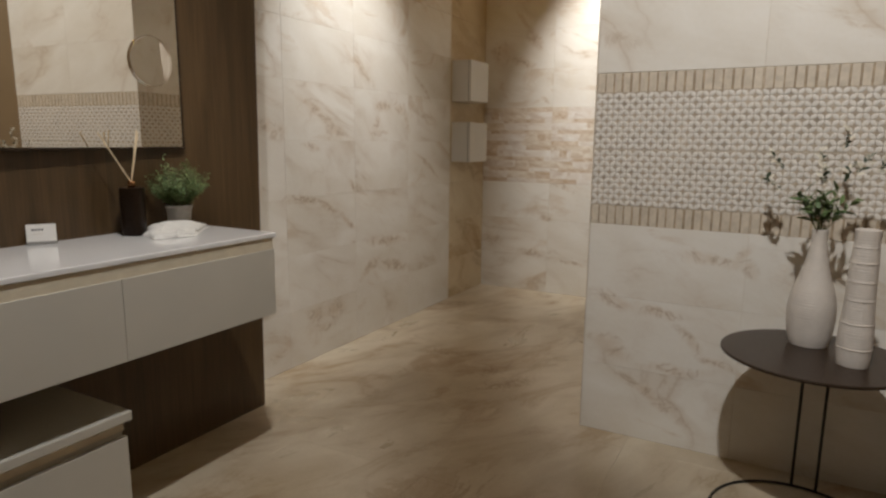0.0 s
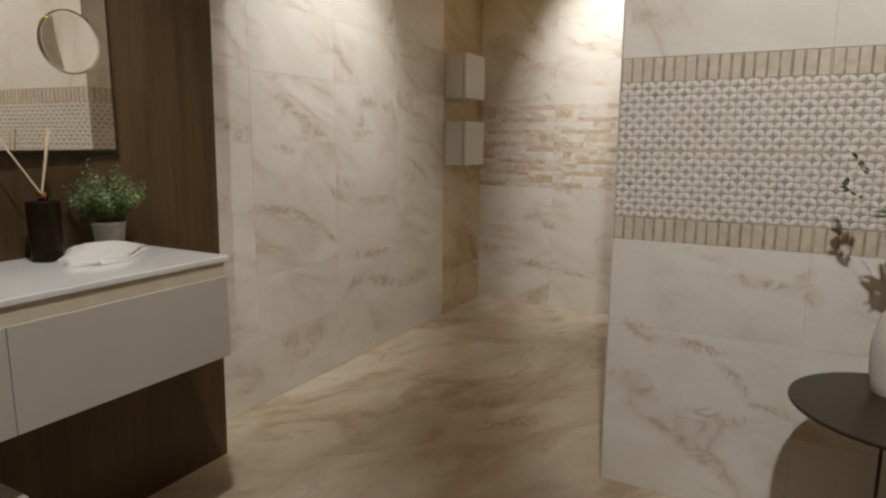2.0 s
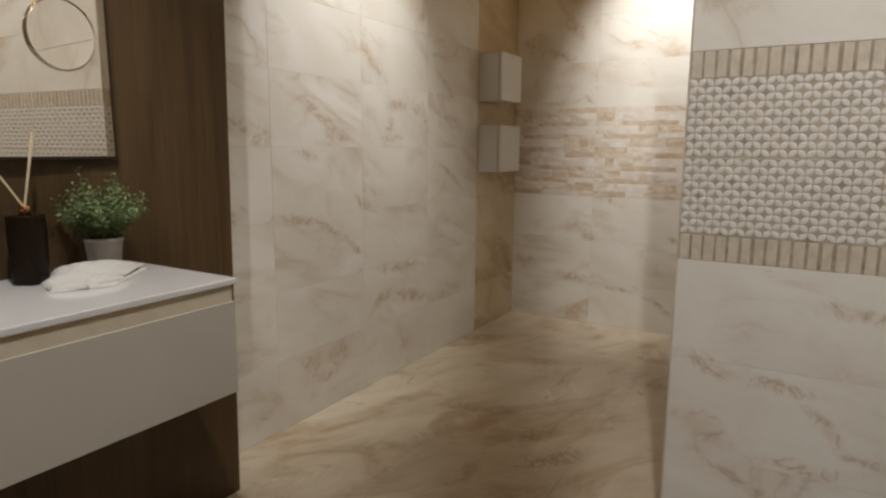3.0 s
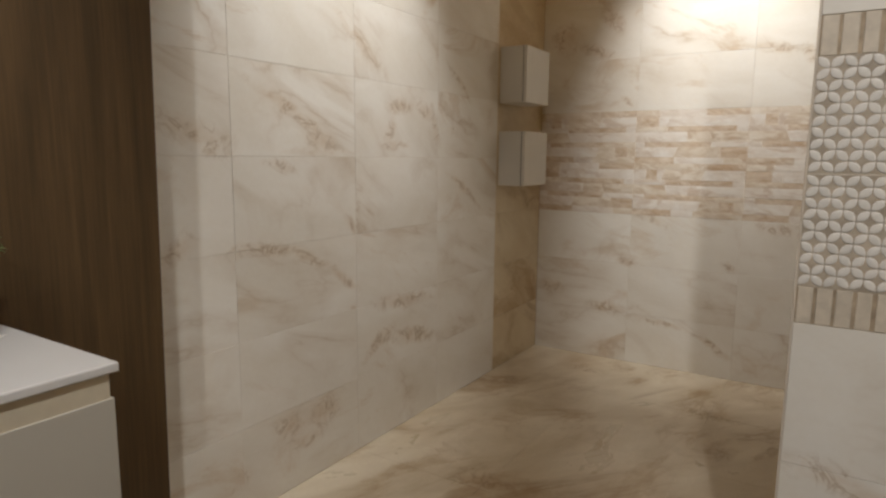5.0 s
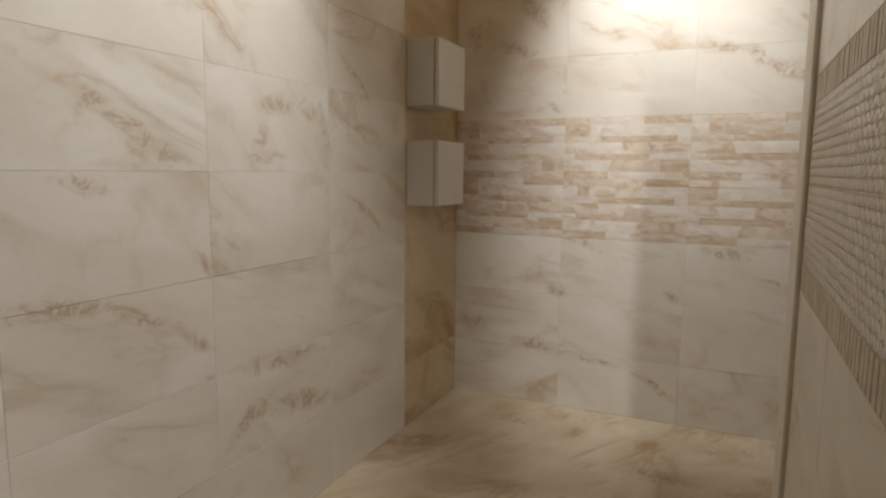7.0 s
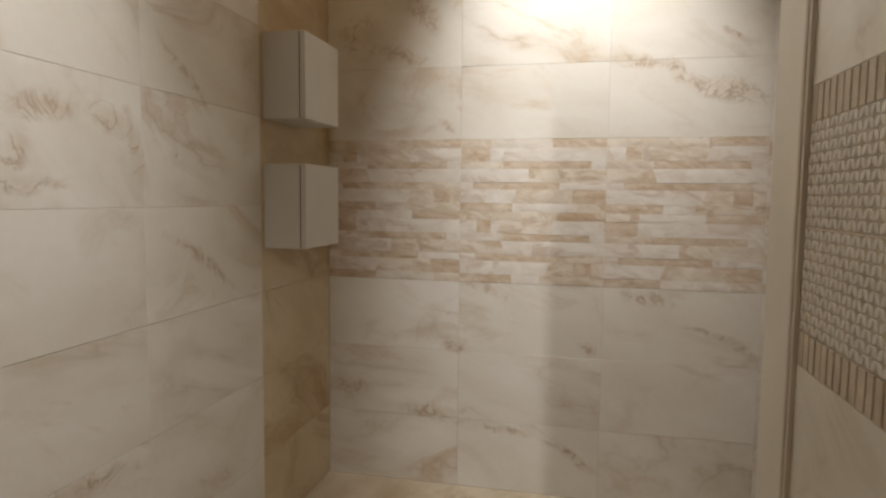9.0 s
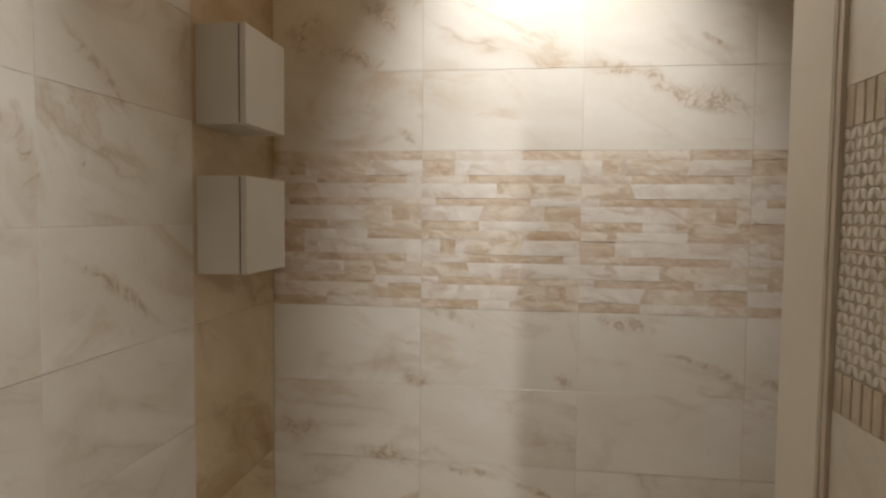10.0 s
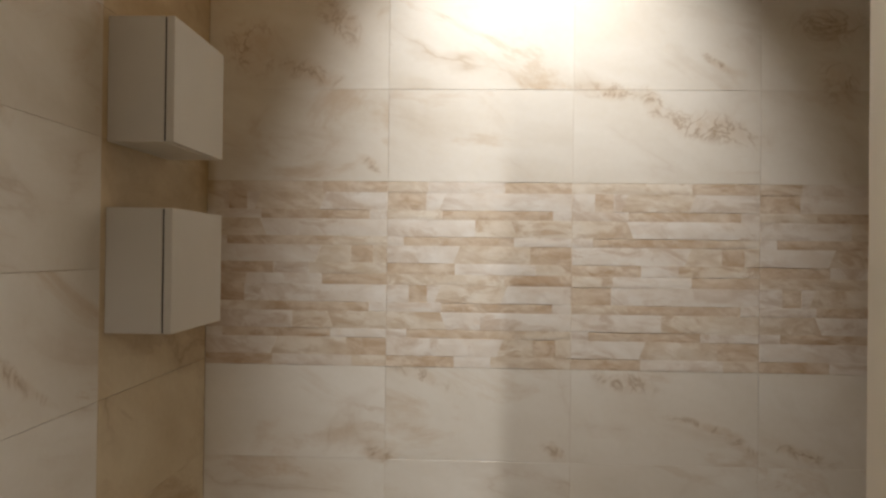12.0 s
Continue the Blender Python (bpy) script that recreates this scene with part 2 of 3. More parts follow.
SLIP_TONES = {
    "w": marble("split_stone_pale", (0.67, 0.60, 0.52), (0.78, 0.745, 0.695), (0.50, 0.38, 0.28), 0.5, 10, 0.54, 0.4, 4.5),
    "m": marble("split_stone_tan", (0.61, 0.515, 0.40), (0.76, 0.705, 0.62), (0.46, 0.325, 0.205), 0.5, 10, 0.51, 0.4, 5.5),
    "d": marble("split_stone_brown", (0.54, 0.42, 0.30), (0.71, 0.625, 0.52), (0.43, 0.29, 0.175), 0.55, 10, 0.50, 0.4, 7.0),
}


def plain_surface(name, colour, rough=0.5, metal=0.0, vary=0.12, scale=9.0, bump=0.05, coat=0.0, shift=False):
    m, tree, bsdf = nodes_of(name, rough, metal)
    v = local_coords(tree, shift)
    big = noise_out(tree, v, scale, 5, 0.6)
    fine = noise_out(tree, v, scale * 14, 3, 0.6)
    tone = ramp(tree, big, [(0.3, tuple(c * (1 - vary) for c in colour)), (0.7, tuple(min(1, c * (1 + vary * 0.6)) for c in colour))])
    tree.links.new(tone, bsdf.inputs["Base Color"])
    tree.links.new(ramp(tree, fine, [(0.3, grey(rough * 0.88)), (0.7, grey(min(1, rough * 1.12)))]), bsdf.inputs["Roughness"])
    bumped(tree, bsdf, fine, bump, 0.001)
    bsdf.inputs["Coat Weight"].default_value = coat
    return m


def timber(name, dark, lightc, rough=0.45):
    """Dark veneer with the grain upright."""
    m, tree, bsdf = nodes_of(name, rough)
    v = local_coords(tree, True, 0, (9.0, 9.0, 0.55))
    fine = local_coords(tree, True, 0, (60.0, 60.0, 1.6))
    big = noise_out(tree, v, 1.6, 6, 0.6, 0.8)
    hair = noise_out(tree, fine, 2.4, 4, 0.7)
    tone = ramp(tree, big, [(0.28, dark), (0.52, tuple((a + b) / 2 for a, b in zip(dark, lightc))), (0.75, lightc)])
    tone = mixed(tree, 0.55, tone, ramp(tree, hair, [(0.35, grey(0.25)), (0.7, grey(0.62))]), "OVERLAY")
    tree.links.new(tone, bsdf.inputs["Base Color"])
    bumped(tree, bsdf, hair, 0.12, 0.001)
    return m


WOOD = timber("dark_walnut_veneer", (0.054, 0.031, 0.012), (0.115, 0.068, 0.028))
GROUT = plain_surface("pale_grout", (0.63, 0.56, 0.465), 0.8)
# wall and ceiling paint tinted golden to warm the light they bounce
PAINT = plain_surface("bounce_tint_paint", (0.38, 0.28, 0.17), 0.7, vary=0.05, scale=3)
CEILING = plain_surface("bounce_tint_ceiling", (0.42, 0.34, 0.235), 0.8, vary=0.04, scale=3)
POST = plain_surface("off_white_lacquer", (0.82, 0.79, 0.73), 0.5, vary=0.04, scale=3)
LACQUER = plain_surface("ivory_satin_lacquer", (0.57, 0.55, 0.49), 0.38, vary=0.03, scale=4, bump=0.03)
CHANNEL = plain_surface("pale_oak_edge", (0.70, 0.63, 0.49), 0.5, vary=0.08, scale=20)
WHITE_TOP = plain_surface("polished_white_top", (0.80, 0.805, 0.81), 0.10, vary=0.02, scale=6, bump=0.01)
CABINET = plain_surface("greige_satin_lacquer", (0.66, 0.63, 0.57), 0.45, vary=0.03, scale=6)
GAP = plain_surface("dark_gap", (0.03, 0.026, 0.02), 0.7)
METAL = plain_surface("brushed_trim", (0.62, 0.56, 0.47), 0.45, 0.0, 0.06, 12)
BEAD = plain_surface("bronze_bead", (0.60, 0.53, 0.44), 0.45, 0.0, 0.06, 12)
BLACK_METAL = plain_surface("black_powder_coat", (0.016, 0.014, 0.012), 0.42, 0.0, 0.1, 18)
TABLE_TOP = plain_surface("dark_bronze_table_top", (0.034, 0.021, 0.013), 0.30, 0.0, 0.12, 12)
TABLE_TOP.node_tree.nodes["Principled BSDF"].inputs["Specular IOR Level"].default_value = 0.25
PETAL = plain_surface("glazed_white_mosaic", (0.74, 0.71, 0.66), 0.22, vary=0.10, scale=30, bump=0.05, shift=True)
MOSAIC_BED = plain_surface("worn_beige_bed", (0.45, 0.38, 0.295), 0.6, vary=0.35, scale=14, bump=0.3)
STRIP = plain_surface("ribbed_beige_strip", (0.60, 0.53, 0.43), 0.5, vary=0.18, scale=26, bump=0.3, shift=True)
STRIP_BED = plain_surface("brown_strip_joint", (0.40, 0.315, 0.22), 0.7, vary=0.35, scale=30, bump=0.3)
BLACK_GLASS = plain_surface("black_glass", (0.016, 0.009, 0.005), 0.30, vary=0.05, bump=0.01)
BLACK_GLASS.node_tree.nodes["Principled BSDF"].inputs["Specular IOR Level"].default_value = 0.15
COPPER = plain_surface("copper_collar", (0.80, 0.44, 0.22), 0.25, 1.0, 0.05)
REED = plain_surface("rattan_reed", (0.78, 0.64, 0.43), 0.7, vary=0.15, scale=60)
POT = plain_surface("grey_concrete_pot", (0.34, 0.31, 0.27), 0.75, vary=0.15, scale=40, bump=0.3)
CLOTH = plain_surface("white_cotton", (0.76, 0.755, 0.73), 0.9, vary=0.05, scale=40, bump=0.4)
CERAMIC = plain_surface("chalk_white_ceramic", (0.59, 0.54, 0.485), 0.6, vary=0.07, scale=30, bump=0.2)
CARD = plain_surface("white_card", (0.80, 0.79, 0.76), 0.6, vary=0.02)
INK = plain_surface("grey_ink", (0.10, 0.10, 0.11), 0.6)
PALE_TWIG = plain_surface("dry_pale_stem", (0.46, 0.42, 0.32), 0.7)
TWIG = plain_surface("green_brown_stem", (0.16, 0.15, 0.07), 0.7)


def leaf_material(name, dark, lightc, rough=0.5, single=False):
    m, tree, bsdf = nodes_of(name, rough)
    source = tree.nodes.new("ShaderNodeObjectInfo").outputs["Random"] if single else tree.nodes.new("ShaderNodeNewGeometry").outputs["Random Per Island"]
    tone = ramp(tree, source, [(0.0, dark), (0.3 if single else 0.5, dark if single else tuple((a + b) / 2 for a, b in zip(dark, lightc))), (0.5 if single else 1.0, lightc)])
    tree.links.new(tone, bsdf.inputs["Base Color"])
    return m


LEAF_SMALL = leaf_material("bush_leaf", (0.045, 0.105, 0.026), (0.28, 0.38, 0.16))
LEAF_LONG = leaf_material("olive_leaf", (0.05, 0.10, 0.03), (0.20, 0.27, 0.11))
LEAF_PALE = leaf_material("pale_leaflet", (0.03, 0.045, 0.02), (0.62, 0.58, 0.48), single=True)
MIRROR, _t, _b = nodes_of("bronze_tinted_mirror", 0.015, 1.0, (0.86, 0.82, 0.75))

# ---- helpers for building ----


def mesh_of(name, bm, material, smooth=False):
    me = bpy.data.meshes.new(name)
    bmesh.ops.recalc_face_normals(bm, faces=bm.faces)
    bm.to_mesh(me)
    bm.free()
    me.materials.append(material)
    if smooth:
        for p in me.polygons:
            p.use_smooth = True
    return me


def part(name, bm, material, parent=None, label="", smooth=False):
    ob = new(name, mesh_of(name, bm, material, smooth))
    if parent is not None:
        ob.parent = parent
    if label:
        ob["label"] = label
    return ob


def block(x0, x1, y0, y1, z0, z1, bevel=0.0, bm=None, segments=2):
    """A box between two corners, with softened edges."""
    own = bm is None
    b = bmesh.new()
    bmesh.ops.create_cube(b, size=1)
    for v in b.verts:
        v.co = Vector(((x0 + x1) / 2 + v.co.x * (x1 - x0), (y0 + y1) / 2 + v.co.y * (y1 - y0), (z0 + z1) / 2 + v.co.z * (z1 - z0)))
    if bevel:
        bmesh.ops.bevel(b, geom=b.edges[:], offset=bevel, segments=segments, affect="EDGES", profile=0.5)
    if own:
        return b
    join(bm, b)
    return bm


def join(bm, other):
    me = bpy.data.meshes.new("scratch")
    other.to_mesh(me)
    other.free()
    bm.from_mesh(me)
    bpy.data.meshes.remove(me)


def empty(name, place=(0, 0, 0)):
    ob = new(name)
    ob.empty_display_size = 0.05
    ob.location = place
    return ob


def turned(profile, steps=48):
    """A solid of revolution about z from (radius, height) pairs."""
    bm = bmesh.new()
    rings = []
    for r, z in profile:
        if r < 1e-5:
            rings.append([bm.verts.new((0, 0, z))])
        else:
            rings.append([bm.verts.new((r * math.cos(2 * math.pi * i / steps), r * math.sin(2 * math.pi * i / steps), z)) for i in range(steps)])
    for a, b in zip(rings, rings[1:]):
        for i in range(steps):
            j = (i + 1) % steps
            if len(a) == 1 and len(b) > 1:
                bm.faces.new((a[0], b[i], b[j]))
            elif len(b) == 1 and len(a) > 1:
                bm.faces.new((a[i], a[j], b[0]))
            elif len(a) > 1:
                bm.faces.new((a[i], a[j], b[j], b[i]))
    return bm


def tube(points, radius, bm=None, sides=8):
    """A round rod through points; radius may taper as (start, end)."""
    bm = bm or bmesh.new()
    r0, r1 = radius if isinstance(radius, tuple) else (radius, radius)
    pts = [Vector(p) for p in points]
    rings = []
    for i, p in enumerate(pts):
        d = (pts[min(i + 1, len(pts) - 1)] - pts[max(i - 1, 0)]).normalized()
        side = d.orthogonal().normalized()
        up = d.cross(side)
        r = r0 + (r1 - r0) * i / (len(pts) - 1)
        rings.append([bm.verts.new(p + (side * math.cos(2 * math.pi * k / sides) + up * math.sin(2 * math.pi * k / sides)) * r) for k in range(sides)])
    for a, b in zip(rings, rings[1:]):
        for k in range(sides):
            bm.faces.new((a[k], a[(k + 1) % sides], b[(k + 1) % sides], b[k]))
    bm.faces.new(rings[0][::-1])
    bm.faces.new(rings[-1])
    return bm


def leaf(bm, root, way, normal, length, width, fold=0.25):
    """One small leaf: a folded pointed blade of eight faces."""
    way = Vector(way).normalized()
    side = way.cross(Vector(normal)).normalized()
    up = side.cross(way).normalized()
    root = Vector(root)
    rows = []
    for f, w in ((0.0, 0.12), (0.3, 0.85), (0.62, 0.9), (1.0, 0.04)):
        c = root + way * (length * f) - up * (length * 0.22 * f * f)
        rows.append([bm.verts.new(c + side * (width * 0.5 * w * s) + up * (abs(s) * width * fold * w)) for s in (-1, 0, 1)])
    for a, b in zip(rows, rows[1:]):
        bm.faces.new((a[0], a[1], b[1], b[0]))
        bm.faces.new((a[1], a[2], b[2], b[1]))


def structure(ob, label, category):
    return tagged(ob, label, category, kind="structure")


# ---- the shell ----
floor = structure(part("floor", block(X_W - 0.3, X_E + 0.2, Y_S - 0.2, Y_N + 0.2, -0.12, -0.0022), GROUT), "cream and tan stone-effect tiled floor", "floor")
wall_west = structure(part("wall_west", block(X_W - 0.16, X_W - 0.0022, 1.9, Y_N + 0.15, -0.12, Z_C), GROUT), "cream stone-effect tiled shower wall", "wall")
wall_north = structure(part("wall_north", block(X_W - 0.0022, X_E, Y_N + 0.0022, Y_N + 0.15, -0.12, Z_C), GROUT), "cream tiled wall with a split-stone relief band", "wall")
partition = structure(part("wall_partition", block(X_P + 0.0022, X_E, Y_P + 0.0022, Y_POST - 0.003, -0.009, Z_C), GROUT), "cream tiled partition with a white petal mosaic band", "wall")
wood_bm = block(X_W - 0.16, X_WOOD, Y_S - 0.15, Y_WOOD, -0.009, Z_C, 0.002)
for v in wood_bm.verts:
    if v.co.y > 1:
        v.co.y += 0.018 * v.co.z  # the end leans a little
wall_wood = structure(part("wall_wood", wood_bm, WOOD), "dark walnut-clad wall behind the vanity", "wall")
wall_east = structure(part("wall_east", block(X_E, X_E + 0.15, Y_S - 0.15, Y_N + 0.15, -0.12, Z_C), PAINT), "plain painted wall, tinted beige for golden bounce light", "wall")
# unseen south wall and ceiling, added to close the room
wall_south = structure(part("wall_south", block(X_WOOD, X_E, Y_S - 0.15, Y_S, -0.009, Z_C), PAINT), "plain painted wall, tinted beige for golden bounce light", "wall")
ceiling = structure(part("ceiling", block(X_W - 0.16, X_E + 0.15, Y_S - 0.15, Y_N + 0.15, Z_C, Z_C + 0.12), CEILING), "plain unseen ceiling, tinted warm for golden bounce light", "ceiling")
post = structure(part("trim", block(X_P - 0.012, X_P + 0.1, Y_TRIM + 0.03, Y_POST, 0.0, Z_C, 0.003), POST), "plain off-white end panel of the partition", "trim")
edge_bm = block(X_P - 0.009, X_P + 0.02, Y_TRIM + 0.002, Y_TRIM + 0.013, 0.0, Z_C, 0.001)
block(X_P - 0.008, X_P + 0.02, Y_TRIM + 0.013, Y_TRIM + 0.021, 0.0, Z_C, 0.0, edge_bm)
block(X_P - 0.011, X_P + 0.02, Y_TRIM + 0.021, Y_TRIM + 0.029, 0.0, Z_C, 0.001, edge_bm)
structure(part("trim", edge_bm, METAL), "slim brushed metal edge profile", "trim")
corner_bm = block(X_P - 0.001, X_P + 0.003, Y_P - 0.001, Y_P + 0.003, 0.0, Z_C, 0.0006)
structure(part("trim", corner_bm, BEAD), "slim metal corner bead on tiled edge", "trim")

# ---- vanity ----


def drawer(parent, x, y0, y1, z0, z1):
    return part("drawer_front", block(x - 0.02, x, y0 + 0.0008, y1 - 0.0008, z0, z1, 0.0015), LACQUER, parent)


vanity = tagged(empty("vanity_unit", (-1.71, 1.08, 0.62)), "wall-hung ivory vanity drawers with grip channel, hung on walnut wall", "vanity")
vanity.location = (0, 0, 0)
part("body", block(X_WOOD + 0.001, -1.503, 0.485, 1.655, 0.603, 0.834, 0.002), LACQUER, vanity)
drawer(vanity, -1.481, 1.075, 1.672, 0.597, 0.838)
drawer(vanity, -1.481, 0.478, 1.075, 0.597, 0.838)
part("grip_channel", block(X_WOOD + 0.001, -1.4835, 0.49, 1.666, 0.8345, 0.8795, 0.001), CHANNEL, vanity, "pale oak-toned recessed grip channel")

worktop = tagged(part("worktop", block(X_WOOD + 0.001, -1.4765, 0.47, 1.680, 0.880, 0.897, 0.003), WHITE_TOP), "polished white vanity top on ivory drawers", "worktop")

low = tagged(empty("low_cabinet"), "low ivory drawer cabinet standing on the tiled floor", "cabinet")
part("body", block(X_WOOD + 0.001, -1.575, 0.10, 1.10, 0.0, 0.355, 0.002), LACQUER, low)
part("drawer_front", block(-1.574, -1.556, 0.10, 1.104, 0.03, 0.338, 0.002), LACQUER, low)
part("grip_channel", block(X_WOOD + 0.001, -1.566, 0.11, 1.100, 0.3552, 0.392, 0.001), CHANNEL, low, "pale oak-toned recessed grip channel")
part("top", block(X_WOOD + 0.001, -1.535, 0.09, 1.110, 0.3925, 0.423, 0.003), LACQUER, low)

# wall mirror with a round magnifying insert
mirror = tagged(empty("wall_mirror", (X_WOOD, 1.657, 0.0)), "rectangular bronze-tinted mirror with dark frame and round magnifier", "mirror")
mirror.rotation_euler = (0, 0, radians(2.0))
MX = 0.020
part("backing", block(0.004, MX - 0.006, -1.30, -0.04, 1.225, 1.96, 0.001), GAP, mirror)
part("mirror_glass", block(MX - 0.0055, MX, -1.366, -0.006, 1.196, 1.995, 0.0), MIRROR, mirror)
fr = bmesh.new()
for y0, y1, z0, z1 in ((-1.372, 0.0, 1.188, 1.1958), (-1.372, 0.0, 1.9952, 2.003), (-1.372, -1.3662, 1.1958, 1.9952), (-0.0058, 0.0, 1.1958, 1.9952)):
    block(MX - 0.018, MX + 0.003, y0, y1, z0, z1, 0.0008, fr)
part("frame", fr, TABLE_TOP, mirror)


def magnifier(radius=0.089, curve=1.1, rings=14, steps=56):
    """A shallow concave mirror disc that faces +x."""
    bm = bmesh.new()
    rows = []
    for i in range(rings + 1):
        r = radius * i / rings
        x = 0.002 + r * r / (2 * curve)
        rows.append([bm.verts.new((x, 0, 0))] if i == 0 else [bm.verts.new((x, r * math.cos(2 * math.pi * k / steps), r * math.sin(2 * math.pi * k / steps))) for k in range(steps)])
    for a, b in zip(rows, rows[1:]):
        for k in range(steps):
            j = (k + 1) % steps
            bm.faces.new((a[0], b[k], b[j]) if len(a) == 1 else (a[k], b[k], b[j], a[j]))
    back = [bm.verts.new((0.0005, v.co.y, v.co.z)) for v in rows[-1]]
    for k in range(steps):
        j = (k + 1) % steps
        bm.faces.new((rows[-1][k], back[k], back[j], rows[-1][j]))
    bm.faces.new(back)
    return bm


mag = part("magnifier", magnifier(), MIRROR, mirror, "round concave magnifying mirror", smooth=True)
mag.location = (MX, 1.530 - 1.657, 1.498)

# reed diffuser
TOP_Z = 0.8975


def diffuser():
    t = tagged(empty("reed_diffuser", (-1.835, 1.372, TOP_Z)), "black glass reed diffuser with copper collar and pale reeds", "diffuser")
    t.rotation_euler = (0, 0, radians(28))
    bm = bmesh.new()
    rows = []
    n = 40
    for z, k in ((0.0, 0.90), (0.004, 0.955), (0.05, 0.97), (0.12, 1.0), (0.160, 1.01), (0.163, 0.99), (0.163, 0.30)):
        ring = []
        for i in range(n):
            a = 2 * math.pi * i / n
            c, s = math.cos(a), math.sin(a)
            r = 0.0365 * k / (abs(c) ** 3.2 + abs(s) ** 3.2) ** (1 / 3.2)
            ring.append(bm.verts.new((r * c, r * s, z)))
        rows.append(ring)
    for a, b in zip(rows, rows[1:]):
        for i in range(n):
            j = (i + 1) % n
            bm.faces.new((a[i], a[j], b[j], b[i]))
    bm.faces.new(rows[0][::-1])
    bm.faces.new(rows[-1])
    part("bottle", bm, BLACK_GLASS, t, smooth=True)
    part("collar", turned([(0.0, 0.1635), (0.012, 0.1635), (0.012, 0.185), (0.0095, 0.187), (0.008, 0.187), (0.008, 0.17), (0.0, 0.17)], 28), COPPER, t, "copper collar", smooth=True)
    for dx, dy, h in ((-0.060, -0.075, 0.175), (0.018, 0.024, 0.185), (0.030, 0.010, 0.178)):
        part("reed", tube([(-dx * 0.05, -dy * 0.05, 0.172), (dx, dy, 0.172 + h)], 0.0025, sides=7), REED, t)
    return t


diffuser()


def bush():
    """A potted bush of fine sprigs."""
    rng = random.Random(4)
    t = tagged(empty("potted_plant", (-1.830, 1.552, TOP_Z)), "bushy small-leaved green plant in grey pot on vanity", "plant")
    part("pot", turned([(0.0, 0.0), (0.034, 0.0), (0.037, 0.003), (0.0445, 0.078), (0.047, 0.080), (0.048, 0.089), (0.0455, 0.0905), (0.043, 0.088), (0.041, 0.078), (0.0, 0.076)], 40), POT, t, "grey concrete pot", smooth=True)
    bm = bmesh.new()
    stems = bmesh.new()
    for k in range(190):
        a = rng.uniform(0, 2 * math.pi)
        lean = math.sqrt(rng.random()) * 1.08
        ln = rng.uniform(0.100, 0.135) * (1.0 + 0.42 * (1 - lean / 1.2))
        if rng.random() < 0.12:
            ln *= 1.15
        root = Vector((0.022 * math.cos(a) * rng.random(), 0.022 * math.sin(a) * rng.random(), 0.074))
        way = Vector((math.sin(lean) * math.cos(a), math.sin(lean) * math.sin(a), math.cos(lean) + 0.32)).normalized()
        pts = [root + way * (ln * f) + Vector((0, 0, -0.018 * f * f * math.sin(lean))) for f in (0, 0.35, 0.7, 1.0)]
        tube(pts, (0.0012, 0.0006), stems, 4)
        for i in range(17):
            f = 0.24 + 0.76 * i / 16
            p = root + way * (ln * f) + Vector((0, 0, -0.018 * f * f * math.sin(lean)))
            b = i * 2.4 + k
            out = (way.orthogonal().normalized() * math.cos(b) + way.cross(way.orthogonal().normalized()) * math.sin(b))
            leaf(bm, p, out * 0.85 + way * 0.6, way, rng.uniform(0.011, 0.018), rng.uniform(0.0034, 0.0052))
    part("stalk", stems, TWIG, t)
    part("foliage", bm, LEAF_SMALL, t, "fine grey-green leaves", smooth=True)
    return t


bush()


